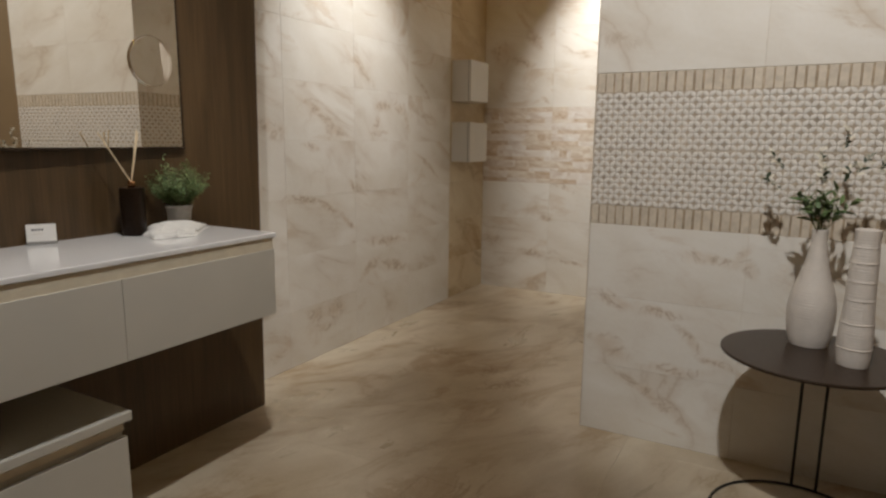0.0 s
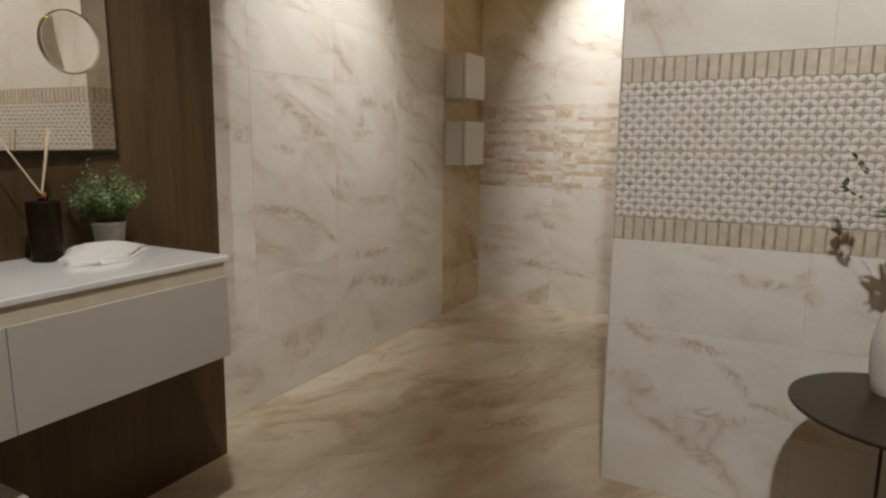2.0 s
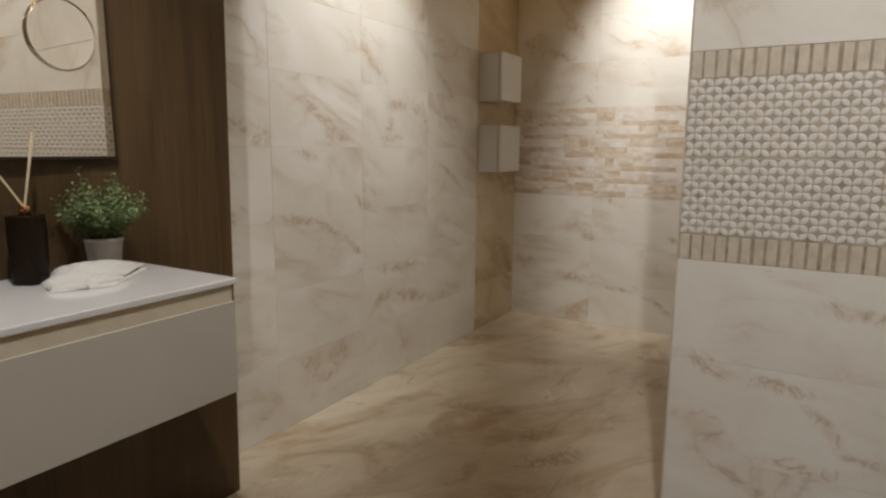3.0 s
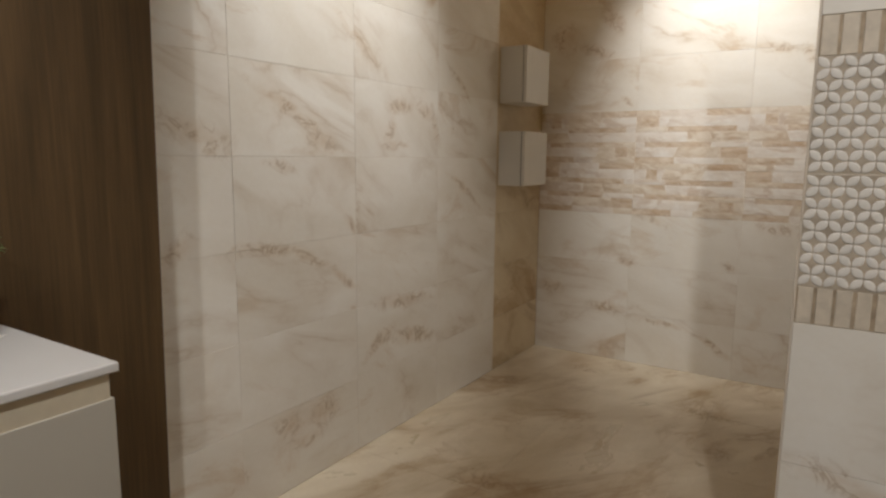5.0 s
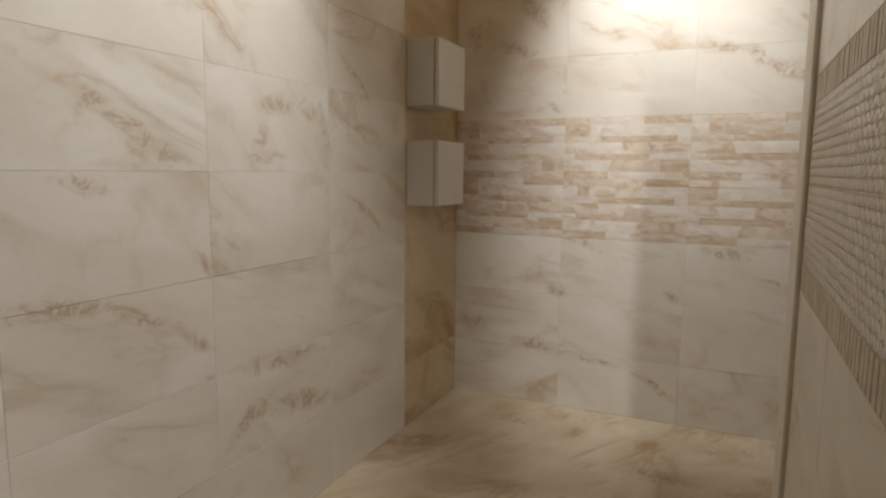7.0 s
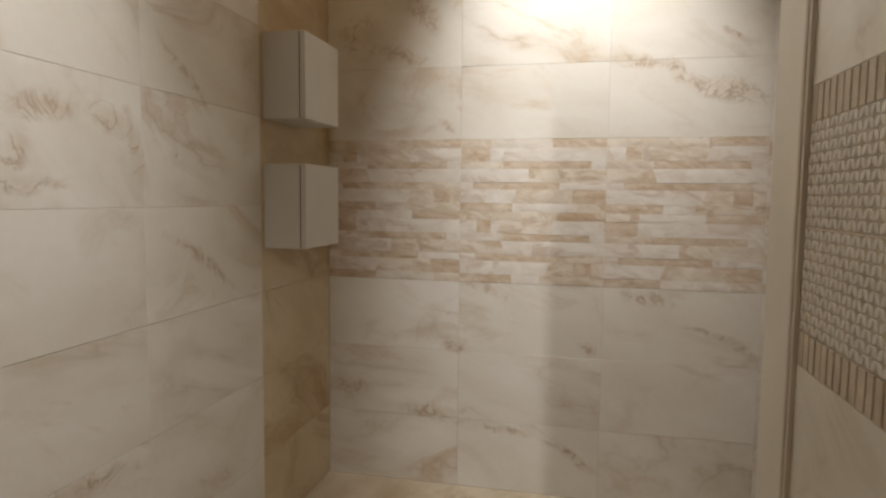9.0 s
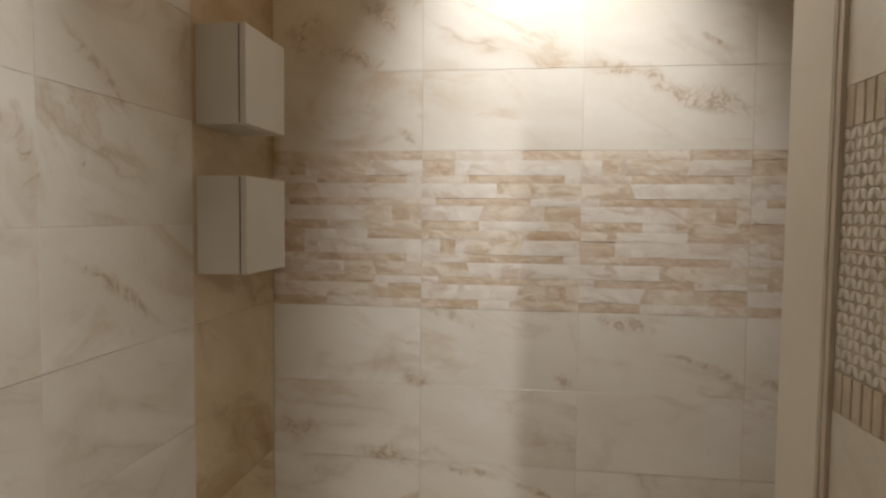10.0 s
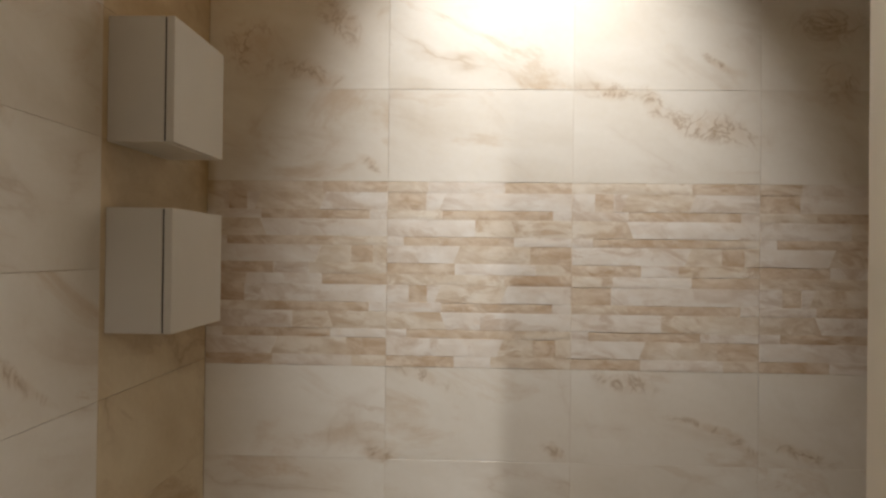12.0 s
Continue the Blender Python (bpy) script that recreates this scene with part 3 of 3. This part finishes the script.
def towel():
    """A loosely folded cloth: a flat base, a raised back panel and soft rolls before it, each with thickness."""
    corners = [Vector((-0.134, -0.062)), Vector((0.056, -0.128)), Vector((0.112, 0.0)), Vector((-0.048, 0.206))]
    t = tagged(empty("hand_towel", (-1.742, 1.458, TOP_Z)), "crumpled folded white cotton cloth lying on vanity top", "towel")

    def fold(u0, u1, v0, v1, turn, z0, thick, lift, seed):
        """One layer between the given shares of the cloth's plan; lift raises its middle."""
        bm = bmesh.new()
        nx, ny = 36, 36
        top, low = [], []
        for i in range(nx + 1):
            rows = ([], [])
            for j in range(ny + 1):
                a, b = i / nx, j / ny
                u = u0 + (u1 - u0) * a + turn * (b - 0.5)
                v = v0 + (v1 - v0) * b - turn * (a - 0.5) * 0.6
                p = corners[0] * (1 - u) * (1 - v) + corners[1] * u * (1 - v) + corners[2] * u * v + corners[3] * (1 - u) * v
                p = p + Vector((noise.noise(Vector((v * 6, seed, u * 3))), noise.noise(Vector((u * 6, seed + 4, v * 3))))) * 0.008
                rim = min(a, 1 - a, b, 1 - b)
                round_edge = min(1.0, rim * 9) ** 0.5
                wave = noise.noise(Vector((u * 4 + seed, v * 5, 0.7)))
                ridge = max(0.0, 1 - 2.4 * abs(noise.noise(Vector((u * 3.4 + v * 2.1, v * 1.8 - u * 2.6, seed * 1.7)))))
                base = z0 + lift * math.sin(math.pi * min(1.0, a * 0.9 + 0.06)) * math.sin(math.pi * min(1.0, b * 0.9 + 0.08))
                rows[0].append(bm.verts.new((p.x, p.y, max(0.0008, base + round_edge * (thick + 0.004 * wave + 0.007 * ridge ** 3)))))
                rows[1].append(bm.verts.new((p.x, p.y, max(0.0004, base - 0.0004))))
            top.append(rows[0])
            low.append(rows[1])
        for i in range(nx):
            for j in range(ny):
                bm.faces.new((top[i][j], top[i + 1][j], top[i + 1][j + 1], top[i][j + 1]))
                bm.faces.new((low[i][j], low[i][j + 1], low[i + 1][j + 1], low[i + 1][j]))
        loop = [(i, 0) for i in range(nx)] + [(nx, j) for j in range(ny)] + [(i, ny) for i in range(nx, 0, -1)] + [(0, j) for j in range(ny, 0, -1)]
        for (i, j), (k, m) in zip(loop, loop[1:] + loop[:1]):
            bm.faces.new((top[i][j], low[i][j], low[k][m], top[k][m]))
        part("fold", bm, CLOTH, t, smooth=True)

    fold(0.02, 0.98, 0.03, 0.97, 0.0, 0.0, 0.005, 0.004, 1)
    fold(0.74, 0.97, 0.04, 0.60, 0.06, 0.004, 0.009, 0.004, 2)
    fold(0.58, 0.86, 0.42, 0.90, -0.10, 0.005, 0.008, 0.005, 3)
    fold(0.50, 0.80, 0.06, 0.76, 0.10, 0.007, 0.009, 0.007, 4)
    fold(0.05, 0.60, 0.14, 0.95, 0.04, 0.010, 0.006, 0.026, 5)
    return t


towel()


def card():
    """A small price card in a slanted acrylic foot."""
    t = tagged(empty("counter_card", (-1.895, 1.095, TOP_Z)), "small white printed card in a clear block on vanity", "sign")
    t.rotation_euler = (0, 0, radians(59))
    foot = part("foot", block(-0.042, 0.042, -0.008, 0.016, 0.0, 0.010, 0.002), PLASTIC, t, "clear plastic foot")
    sheet = part("sheet", block(-0.040, 0.040, -0.001, 0.001, 0.0, 0.054), CARD, t)
    sheet.matrix_basis = pose(0, 0.0, 0.0095, -12)
    for x0, x1, z in ((-0.026, -0.019, 0.034), (-0.017, -0.010, 0.034), (-0.008, -0.001, 0.034), (0.001, 0.006, 0.034)):
        bar = part("mark", block(x0, x1, -0.0022, -0.0012, z, z + 0.005), INK, t)
        bar.matrix_basis = pose(0, 0.0, 0.0095, -12)
    bar = part("mark", block(-0.026, 0.004, -0.0022, -0.0012, 0.022, 0.0235), CABINET, t)
    bar.matrix_basis = pose(0, 0.0, 0.0095, -12)
    return t


PLASTIC, _t, _b = nodes_of("clear_plastic", 0.12, 0.0, (0.8, 0.8, 0.78))
_b.inputs["Transmission Weight"].default_value = 0.7
card()

# ---- side table with vases ----
TC = (0.247, 2.205)


def side_table():
    t = tagged(empty("side_table", (TC[0], TC[1], 0.0)), "round dark bronze side table with thin black ring base", "table")
    part("tabletop", turned([(0, 0.575), (0.264, 0.575), (0.267, 0.5765), (0.268, 0.580), (0.267, 0.5835), (0.264, 0.585), (0, 0.585)], 96), TABLE_TOP, t, smooth=False)
    ring = bmesh.new()
    n = 96
    rows = []
    for i in range(n):
        a = 2 * math.pi * i / n
        rows.append([ring.verts.new(((0.262 + 0.005 * math.cos(b)) * math.cos(a), (0.262 + 0.005 * math.cos(b)) * math.sin(a), 0.005 + 0.005 * math.sin(b))) for b in [2 * math.pi * k / 8 for k in range(8)]])
    for i in range(n):
        for k in range(8):
            a, b = rows[i], rows[(i + 1) % n]
            ring.faces.new((a[k], a[(k + 1) % 8], b[(k + 1) % 8], b[k]))
    part("base_ring", ring, BLACK_METAL, t, smooth=True)
    for dx, dy in ((-0.010, 0.2615), (0.066, 0.2535)):
        part("leg", tube([(dx, dy, 0.005), (dx, dy, 0.5755)], 0.0052, sides=10), BLACK_METAL, t, smooth=True)
    return t


side_table()
VZ = 0.5855


def ribbed(profile_fn, height, pitch, depth, z_from, z_to, steps=64):
    rows = [(0.0, 0.0)]
    n = int(height / 0.0016)
    for i in range(n + 1):
        z = height * i / n
        r = profile_fn(z / height)
        if z_from < z < z_to:
            r += depth * (abs(math.sin(math.pi * z / pitch + 0.7 * math.sin(z * 160))) - 0.5)
        rows.append((r, z))
    r = rows[-1][0]
    rows += [(r - 0.003, height + 0.001), (r - 0.006, height - 0.001), (r - 0.007, height - 0.05), (0.0, height - 0.05)]
    return turned(rows, steps)


def smooth_path(knots):
    """A soft curve through (share of the height, radius) knots."""
    us, rs = [k[0] for k in knots], [k[1] for k in knots]
    slopes = np.gradient(np.array(rs), np.array(us))

    def f(u):
        i = max(0, min(len(us) - 2, int(np.searchsorted(us, u)) - 1))
        w = us[i + 1] - us[i]
        k = (u - us[i]) / w
        return ((2 * k ** 3 - 3 * k ** 2 + 1) * rs[i] + (k ** 3 - 2 * k ** 2 + k) * w * slopes[i] + (3 * k ** 2 - 2 * k ** 3) * rs[i + 1] + (k ** 3 - k ** 2) * w * slopes[i + 1])
    return f


def bottle_vase():
    t = tagged(empty("bottle_vase", (0.231, 2.318, VZ)), "white ribbed ceramic bottle vase on dark side table", "vase")
    f = smooth_path([(0.0, 0.057), (0.05, 0.062), (0.20, 0.0695), (0.34, 0.070), (0.47, 0.0605), (0.60, 0.0455), (0.72, 0.0335), (0.84, 0.0255), (0.93, 0.0225), (1.0, 0.0235)])
    part("body", ribbed(f, 0.378, 0.0080, 0.0010, 0.012, 0.30), CERAMIC, t, smooth=True)
    return t


def column_vase():
    t = tagged(empty("column_vase", (0.342, 2.152, VZ)), "tall white banded ceramic column vase on dark table", "vase")
    f = smooth_path([(0.0, 0.041), (0.03, 0.043), (0.5, 0.0385), (0.86, 0.0335), (0.9, 0.0322), (1.0, 0.0335)])
    part("body", ribbed(f, 0.405, 0.0075, 0.0008, 0.01, 0.40), CERAMIC, t, smooth=True)
    for z in (0.055, 0.13, 0.20, 0.255, 0.31, 0.355):
        r = f(z / 0.405)
        part("band", turned([(r - 0.002, z - 0.0045), (r + 0.0008, z - 0.003), (r + 0.0014, z), (r + 0.0008, z + 0.003), (r - 0.002, z + 0.0045)], 56), CERAMIC, t, smooth=True)
    return t


bottle_vase()
column_vase()


def sprays():
    """Olive-like leaves at the neck and thin stems with pale leaflets above."""
    rng = random.Random(11)
    t = tagged(empty("leafy_sprays", (0.231, 2.318, VZ + 0.35)), "green olive leaves and wispy pale-leaved stems in vase", "plant")
    stems = bmesh.new()
    rosette = bmesh.new()
    for k in range(15):
        a = rng.uniform(0, 2 * math.pi)
        lean = rng.uniform(0.1, 0.72)
        ln = rng.uniform(0.08, 0.135)
        way = Vector((math.sin(lean) * math.cos(a), math.sin(lean) * math.sin(a), math.cos(lean)))
        tube([(0, 0, -0.03), (0.01 * math.cos(a), 0.01 * math.sin(a), 0.02), Vector((0, 0, 0.02)) + way * ln], (0.0018, 0.0008), stems, 5)
        for i in range(6):
            f = 0.35 + 0.65 * i / 5
            b = i * 2.4 + k
            o = way.orthogonal().normalized()
            out = o * math.cos(b) + way.cross(o) * math.sin(b)
            leaf(rosette, Vector((0, 0, 0.02)) + way * (ln * f), out * 0.8 + way * 0.7, way, rng.uniform(0.040, 0.062), rng.uniform(0.014, 0.020), 0.15)
    tips = ((-0.155, 0.0, 0.262), (-0.168, 0.03, 0.185), (-0.02, 0.0, 0.275), (-0.012, -0.02, 0.225), (0.068, 0.0, 0.235), (0.05, 0.02, 0.335), (0.105, 0.0, 0.255), (0.165, 0.0, 0.26))
    for tip in tips:
        end = Vector(tip)
        mid = Vector((end.x * 0.45, end.y * 0.4, end.z * 0.55))
        pts = [Vector((0, 0, -0.03)), Vector((mid.x * 0.35, mid.y * 0.35, mid.z * 0.45)), mid, mid.lerp(end, 0.5) + Vector((0, 0, 0.006)), end]
        part("twig", tube(pts, (0.0009, 0.0005), sides=5), PALE_TWIG, t)
        along = (end - mid).normalized()
        for i in range(11):
            p = end - along * (0.058 * i / 10)
            side = Vector((rng.uniform(-1, 1), rng.uniform(-0.8, 0.8), rng.uniform(-0.5, 0.5)))
            spray = bmesh.new()
            leaf(spray, p, along * 0.55 + side * 0.75, (rng.uniform(-0.3, 0.3), -0.7, 0.6), rng.uniform(0.020, 0.032), rng.uniform(0.010, 0.015))
            part("leaflet", spray, LEAF_PALE, t, smooth=True)
    part("stalk", stems, TWIG, t)
    part("rosette", rosette, LEAF_LONG, t, "long green olive leaves", smooth=True)
    return t


sprays()

# ---- two small wall cabinets in the shower ----


def wall_cabinet(z0):
    t = tagged(empty("wall_cabinet", (X_W, 4.277, z0)), "small square greige wall cabinet hung on cream tiles", "cabinet", "wall cabinets in the shower")
    part("body", block(0.0005, 0.136, 0.0, 0.298, 0.0, 0.297, 0.0015), CABINET, t)
    part("seam", block(0.1362, 0.1398, 0.003, 0.295, 0.003, 0.294), GAP, t, "dark shadow gap")
    part("door", block(0.140, 0.160, 0.0, 0.298, 0.0, 0.297, 0.002), CABINET, t)
    return t


cab = wall_cabinet(1.072)
copy_thing(cab, pose(X_W, 4.277, 1.524))

# ---- tiles and other pieces of the walls and the floor ----
TILE_MESHES = {}


def tile_mesh(w, h, thick, bevel, material):
    key = (round(w, 4), round(h, 4), material.name)
    if key not in TILE_MESHES:
        bm = block(-w / 2, w / 2, -h / 2, h / 2, -thick, 0.0)
        bmesh.ops.bevel(bm, geom=[e for e in bm.edges if all(v.co.z > -1e-6 for v in e.verts)], offset=bevel, segments=1, affect="EDGES")
        TILE_MESHES[key] = mesh_of("tile", bm, material)
    return TILE_MESHES[key]


def basis(origin, u, v, n):
    m = Matrix.Identity(4)
    for i, axis in enumerate((u, v, n)):
        for r in range(3):
            m[r][i] = axis[r]
    m.translation = origin
    return m


def tile_grid(parent, origin, u, v, n, cols, rows, material=None, thick=0.0085, gap=0.0010, wob=0.0004, seed=1):
    """Tiles between the given column and row lines, along u and v from the origin."""
    rng = random.Random(seed)
    material = material or STONE
    u, v, n, origin = Vector(u), Vector(v), Vector(n), Vector(origin)
    for a, b in zip(cols, cols[1:]):
        for c, d in zip(rows, rows[1:]):
            kind = material
            me = tile_mesh(b - a - gap, d - c - gap, thick, 0.0006, kind)
            ob = new("tile", me)
            ob.parent = parent
            ob.matrix_basis = basis(origin + u * ((a + b) / 2) + v * ((c + d) / 2) + n * rng.uniform(-wob, wob), u, v, n)


ROWS_LOW = [0.0, 0.3, 0.6, 0.9]
WEST_ROWS = [0.0, 0.311, 0.612, 0.917, 1.224, 1.531, 1.836, 2.141, 2.446, 2.751, 3.056, 3.295]
ROWS_HIGH = [1.5, 1.8, 2.1, 2.4, 2.7, 3.0, 3.295]
tile_grid(wall_west, (X_W, 0, 0), (0, 1, 0), (0, 0, 1), (1, 0, 0), [2.042, 2.462, 3.058, 3.657, 4.257], WEST_ROWS, WEST_STONE, seed=2)
# column by the corner: its golden shade is put into the tile colour
tile_grid(wall_west, (X_W, 0, 0), (0, 1, 0), (0, 0, 1), (1, 0, 0), [4.257, 4.857], WEST_ROWS, CORNER_SHADE_STONE, seed=7)
NORTH_COLS = [-2.149, -1.556, -0.959, -0.365, 0.230, X_E - 0.001]
for rows, seed in ((ROWS_LOW, 3), (ROWS_HIGH, 4)):
    tile_grid(wall_north, (0, Y_N, 0), (1, 0, 0), (0, 0, 1), (0, -1, 0), NORTH_COLS, rows, NORTH_STONE, seed=seed)
FRONT_COLS = [X_P + 0.0035, 0.018, X_E - 0.001]
SIDE_COLS = [-Y_TRIM, -3.171, -Y_P - 0.0035]
for rows, seed in ((ROWS_LOW, 5), (ROWS_HIGH, 6)):
    tile_grid(partition, (0, Y_P, 0), (1, 0, 0), (0, 0, 1), (0, -1, 0), FRONT_COLS, rows, FRONT_STONE, seed=seed)
    tile_grid(partition, (X_P, 0, 0), (0, -1, 0), (0, 0, 1), (-1, 0, 0), SIDE_COLS, rows, seed=seed + 10)
FLOOR_X = [X_W + 0.001, -1.567, -0.967, -0.367, 0.233, X_E - 0.001]
FLOOR_Y = [Y_S, -0.543, 0.057, 0.657, 1.257, 1.857, 2.457, 3.057, 3.657, 4.257, 4.8565]
tile_grid(floor, (0, 0, 0), (1, 0, 0), (0, 1, 0), (0, 0, 1), FLOOR_X, FLOOR_Y, FLOOR_STONE, gap=0.0006, wob=0.0001, seed=9)

# split-stone relief band: tiles of seven courses, two prints; (share of the width, tone, slant of the right end)
COURSES = [0.035, 0.057, 0.030, 0.056, 0.029, 0.057, 0.036]
PRINT_A = [
    [(0.64, "m", 0), (0.36, "d", 0)],
    [(0.12, "w", 0), (0.10, "d", 0), (0.06, "w", 1), (0.36, "m", 1), (0.36, "w", 0)],
    [(0.30, "w", 0), (0.60, "d", 0), (0.10, "w", 0)],
    [(0.31, "m", -1), (0.20, "w", 0), (0.49, "w", 0)],
    [(0.11, "w", 0), (0.59, "d", 0), (0.30, "m", 0)],
    [(0.62, "w", 1), (0.18, "m", 0), (0.12, "d", 0), (0.08, "m", 0)],
    [(0.37, "d", 0), (0.20, "w", 0), (0.43, "m", 0)],
]
PRINT_B = [
    [(0.22, "m", 0), (0.42, "w", 0), (0.36, "d", 0)],
    [(0.21, "d", 0), (0.09, "w", 1), (0.70, "w", 0)],
    [(0.30, "m", 0), (0.60, "d", 0), (0.10, "w", 0)],
    [(0.48, "w", 0), (0.21, "m", -1), (0.31, "m", 0)],
    [(0.09, "w", 0), (0.60, "d", 0), (0.31, "w", 0)],
    [(0.38, "w", 1), (0.40, "m", 0), (0.22, "d", 0)],
    [(0.37, "d", 0), (0.44, "w", 0), (0.19, "m", 0)],
]


def stone_slip(w, h, proud, left, right, tone, turn):
    """A split slip of stone with an uneven face; its ends may slant."""
    key = ("slip", round(w, 3), round(h, 3), round(proud, 4), left, right, tone, turn)
    if key not in TILE_MESHES:
        bm = bmesh.new()
        nx, ny = max(4, int(w / 0.035)), 3
        g = []
        for i in range(nx + 1):
            row = []
            for j in range(ny + 1):
                lean = (left * (1 - i / nx) + right * i / nx) * 0.022 * (j / ny - 0.5)
                x = -w / 2 + w * i / nx + lean
                y = -h / 2 + h * j / ny
                rough = noise.noise(Vector((x * 23 + w * 91, y * 31 + h * 57, proud * 900 + turn)))
                z = proud + 0.0007 * rough
                if i in (0, nx) or j in (0, ny):
                    z -= 0.0004
                    y += 0.0012 * noise.noise(Vector((x * 60 + turn, h * 70, y * 9)))
                row.append(bm.verts.new((x, y, z)))
            g.append(row)
        for i in range(nx):
            for j in range(ny):
                bm.faces.new((g[i][j], g[i + 1][j], g[i + 1][j + 1], g[i][j + 1]))
        rim = [g[i][0] for i in range(nx + 1)] + [g[nx][j] for j in range(1, ny + 1)] + [g[i][ny] for i in range(nx - 1, -1, -1)] + [g[0][j] for j in range(ny - 1, 0, -1)]
        low = [bm.verts.new((p.co.x, p.co.y, -0.0085)) for p in rim]
        for i in range(len(rim)):
            j = (i + 1) % len(rim)
            bm.faces.new((rim[i], low[i], low[j], rim[j]))
        TILE_MESHES[key] = mesh_of("stone_slip", bm, SLIP_TONES[tone])
    return TILE_MESHES[key]


part("relief_sheet", block(NORTH_COLS[0], NORTH_COLS[-1], Y_N + 0.0015, Y_N + 0.0085, 0.901, 1.499), SLIP_TONES["m"], wall_north)
rng = random.Random(21)
PROUD = {"w": 0.0009, "m": 0.0007, "d": 0.0002}
for column, (a, b) in enumerate(zip(NORTH_COLS, NORTH_COLS[1:])):
    for tier in (0, 1):
        z = 1.5 - 0.3 * tier
        layout = PRINT_A if (column + tier) % 2 == 0 else PRINT_B
        for h, course in zip(COURSES, layout):
            x, left = a + 0.0006, 0
            for share, tone, right in course:
                w = min(share * 0.5935, b - 0.0006 - x)
                if w < 0.01:
                    break
                me = stone_slip(w - 0.0002, h - 0.0002, PROUD[tone] + rng.choice((-0.0002, 0.0, 0.0003)), left, right, tone, rng.randrange(3))
                ob = new("stone_slip", me)
                ob.parent = wall_north
                ob.matrix_basis = basis(Vector((x + w / 2, Y_N, z - h / 2)), Vector((1, 0, 0)), Vector((0, 0, 1)), Vector((0, -1, 0)))
                x, left = x + w, right
            z -= h


# petal mosaic and ribbed strips of the partition
Q = 0.0214


def petal_mesh(size, bm=None, m=None, flip=False):
    """One glazed petal: a pointed leaf set on the diagonal, with a pillowed face."""
    own = bm is None
    bm = bm or bmesh.new()
    half, bulge = size * 0.5 * 0.985, size * 0.402
    ring = []
    for i in range(12):
        s = i if i <= 6 else 12 - i
        f = -1 + 2 * s / 6
        w = bulge * (1 - f * f) ** 1.0 * (1 if i <= 6 else -1)
        x, y = (half * f - w * 0.707, half * f + w * 0.707)
        ring.append((-x if flip else x, y))
    place = (lambda p: bm.verts.new(m @ Vector(p))) if m is not None else (lambda p: bm.verts.new(p))
    low = [place((x, y, -0.001)) for x, y in ring]
    mid = [place((x * 0.95, y * 0.95, 0.0009)) for x, y in ring]
    top = [place((x * 0.74, y * 0.74, 0.0015)) for x, y in ring]
    for a, b in ((low, mid), (mid, top)):
        for i in range(12):
            j = (i + 1) % 12
            bm.faces.new((a[i], a[j], b[j], b[i]) if not flip else (b[i], b[j], a[j], a[i]))
    bm.faces.new(top if not flip else top[::-1])
    return bm if not own else bm


PETAL_A = mesh_of("petal", petal_mesh(Q), PETAL, True)
PETAL_B = mesh_of("petal", petal_mesh(Q, flip=True), PETAL, True)
STRIPS = [mesh_of("rib", block(-0.0135, 0.0135, -0.0370, 0.0370, -0.004, 0.0002, 0.0010, segments=1), STRIP)]


def mosaic_band(origin, u, n, length, single):
    """Bed, petals and rib strips for a stretch of wall that starts at origin and runs along u."""
    u, n, up = Vector(u), Vector(n), Vector((0, 0, 1))
    base = basis(Vector(origin), u, up, n)

    def sheet(z0, z1, out, material, name):
        bm = block(0.0, length, z0, z1, -0.0085, out)
        bmesh.ops.transform(bm, matrix=base, verts=bm.verts[:])
        part(name, bm, material, partition)

    sheet(0.9755, 1.2, -0.0012, MOSAIC_BED, "mosaic_sheet")
    sheet(1.2003, 1.4248, -0.0012, MOSAIC_BED, "mosaic_sheet")
    sheet(0.9008, 0.9753, -0.0018, STRIP_BED, "rib_sheet")
    sheet(1.425, 1.4992, -0.0018, STRIP_BED, "rib_sheet")
    seam = block(0.0, length, 1.1990, 1.2022, -0.0012, 0.0001)
    bmesh.ops.transform(seam, matrix=base, verts=seam.verts[:])
    part("seam", seam, STRIP, partition)
    rest = bmesh.new()
    count = int(length / Q)
    step = length / count
    for i in range(count):
        for j in range(20):
            z = (0.979 + 0.0109 + (j % 10) * 0.0220) if j < 10 else (1.2035 + 0.0109 + (j - 10) * 0.0220)
            m = base @ Matrix.Translation(((i + 0.5) * step, z, -0.0012))
            flip = (i + j) % 2 == 1
            if i < single:
                ob = new("petal", PETAL_B if flip else PETAL_A)
                ob.parent = partition
                ob.matrix_basis = m
            else:
                petal_mesh(Q, rest, m, flip)
    if len(rest.verts):
        tagged(part("petals", rest, PETAL, partition, smooth=True), kind="stuff")
    rr = random.Random(5)
    n_ribs = int(round(length / 0.0333))
    for row_z in (0.9382, 1.462):
        for i in range(n_ribs):
            ob = new("rib", STRIPS[0])
            ob.parent = partition
            ob.matrix_basis = base @ Matrix.Translation(((i + 0.5) * length / n_ribs, row_z, rr.uniform(-0.0006, 0.0004))) @ Matrix.Diagonal((rr.uniform(0.84, 1.02), 1, 1, 1))


mosaic_band((X_P + 0.0035, Y_P, 0), (1, 0, 0), (0, -1, 0), 0.0170 - X_P - 0.0035, 13)
mosaic_band((0.0190, Y_P, 0), (1, 0, 0), (0, -1, 0), X_E - 0.001 - 0.0190, 0)
mosaic_band((X_P, Y_TRIM, 0), (0, -1, 0), (-1, 0, 0), Y_TRIM - Y_P - 0.0035, 0)
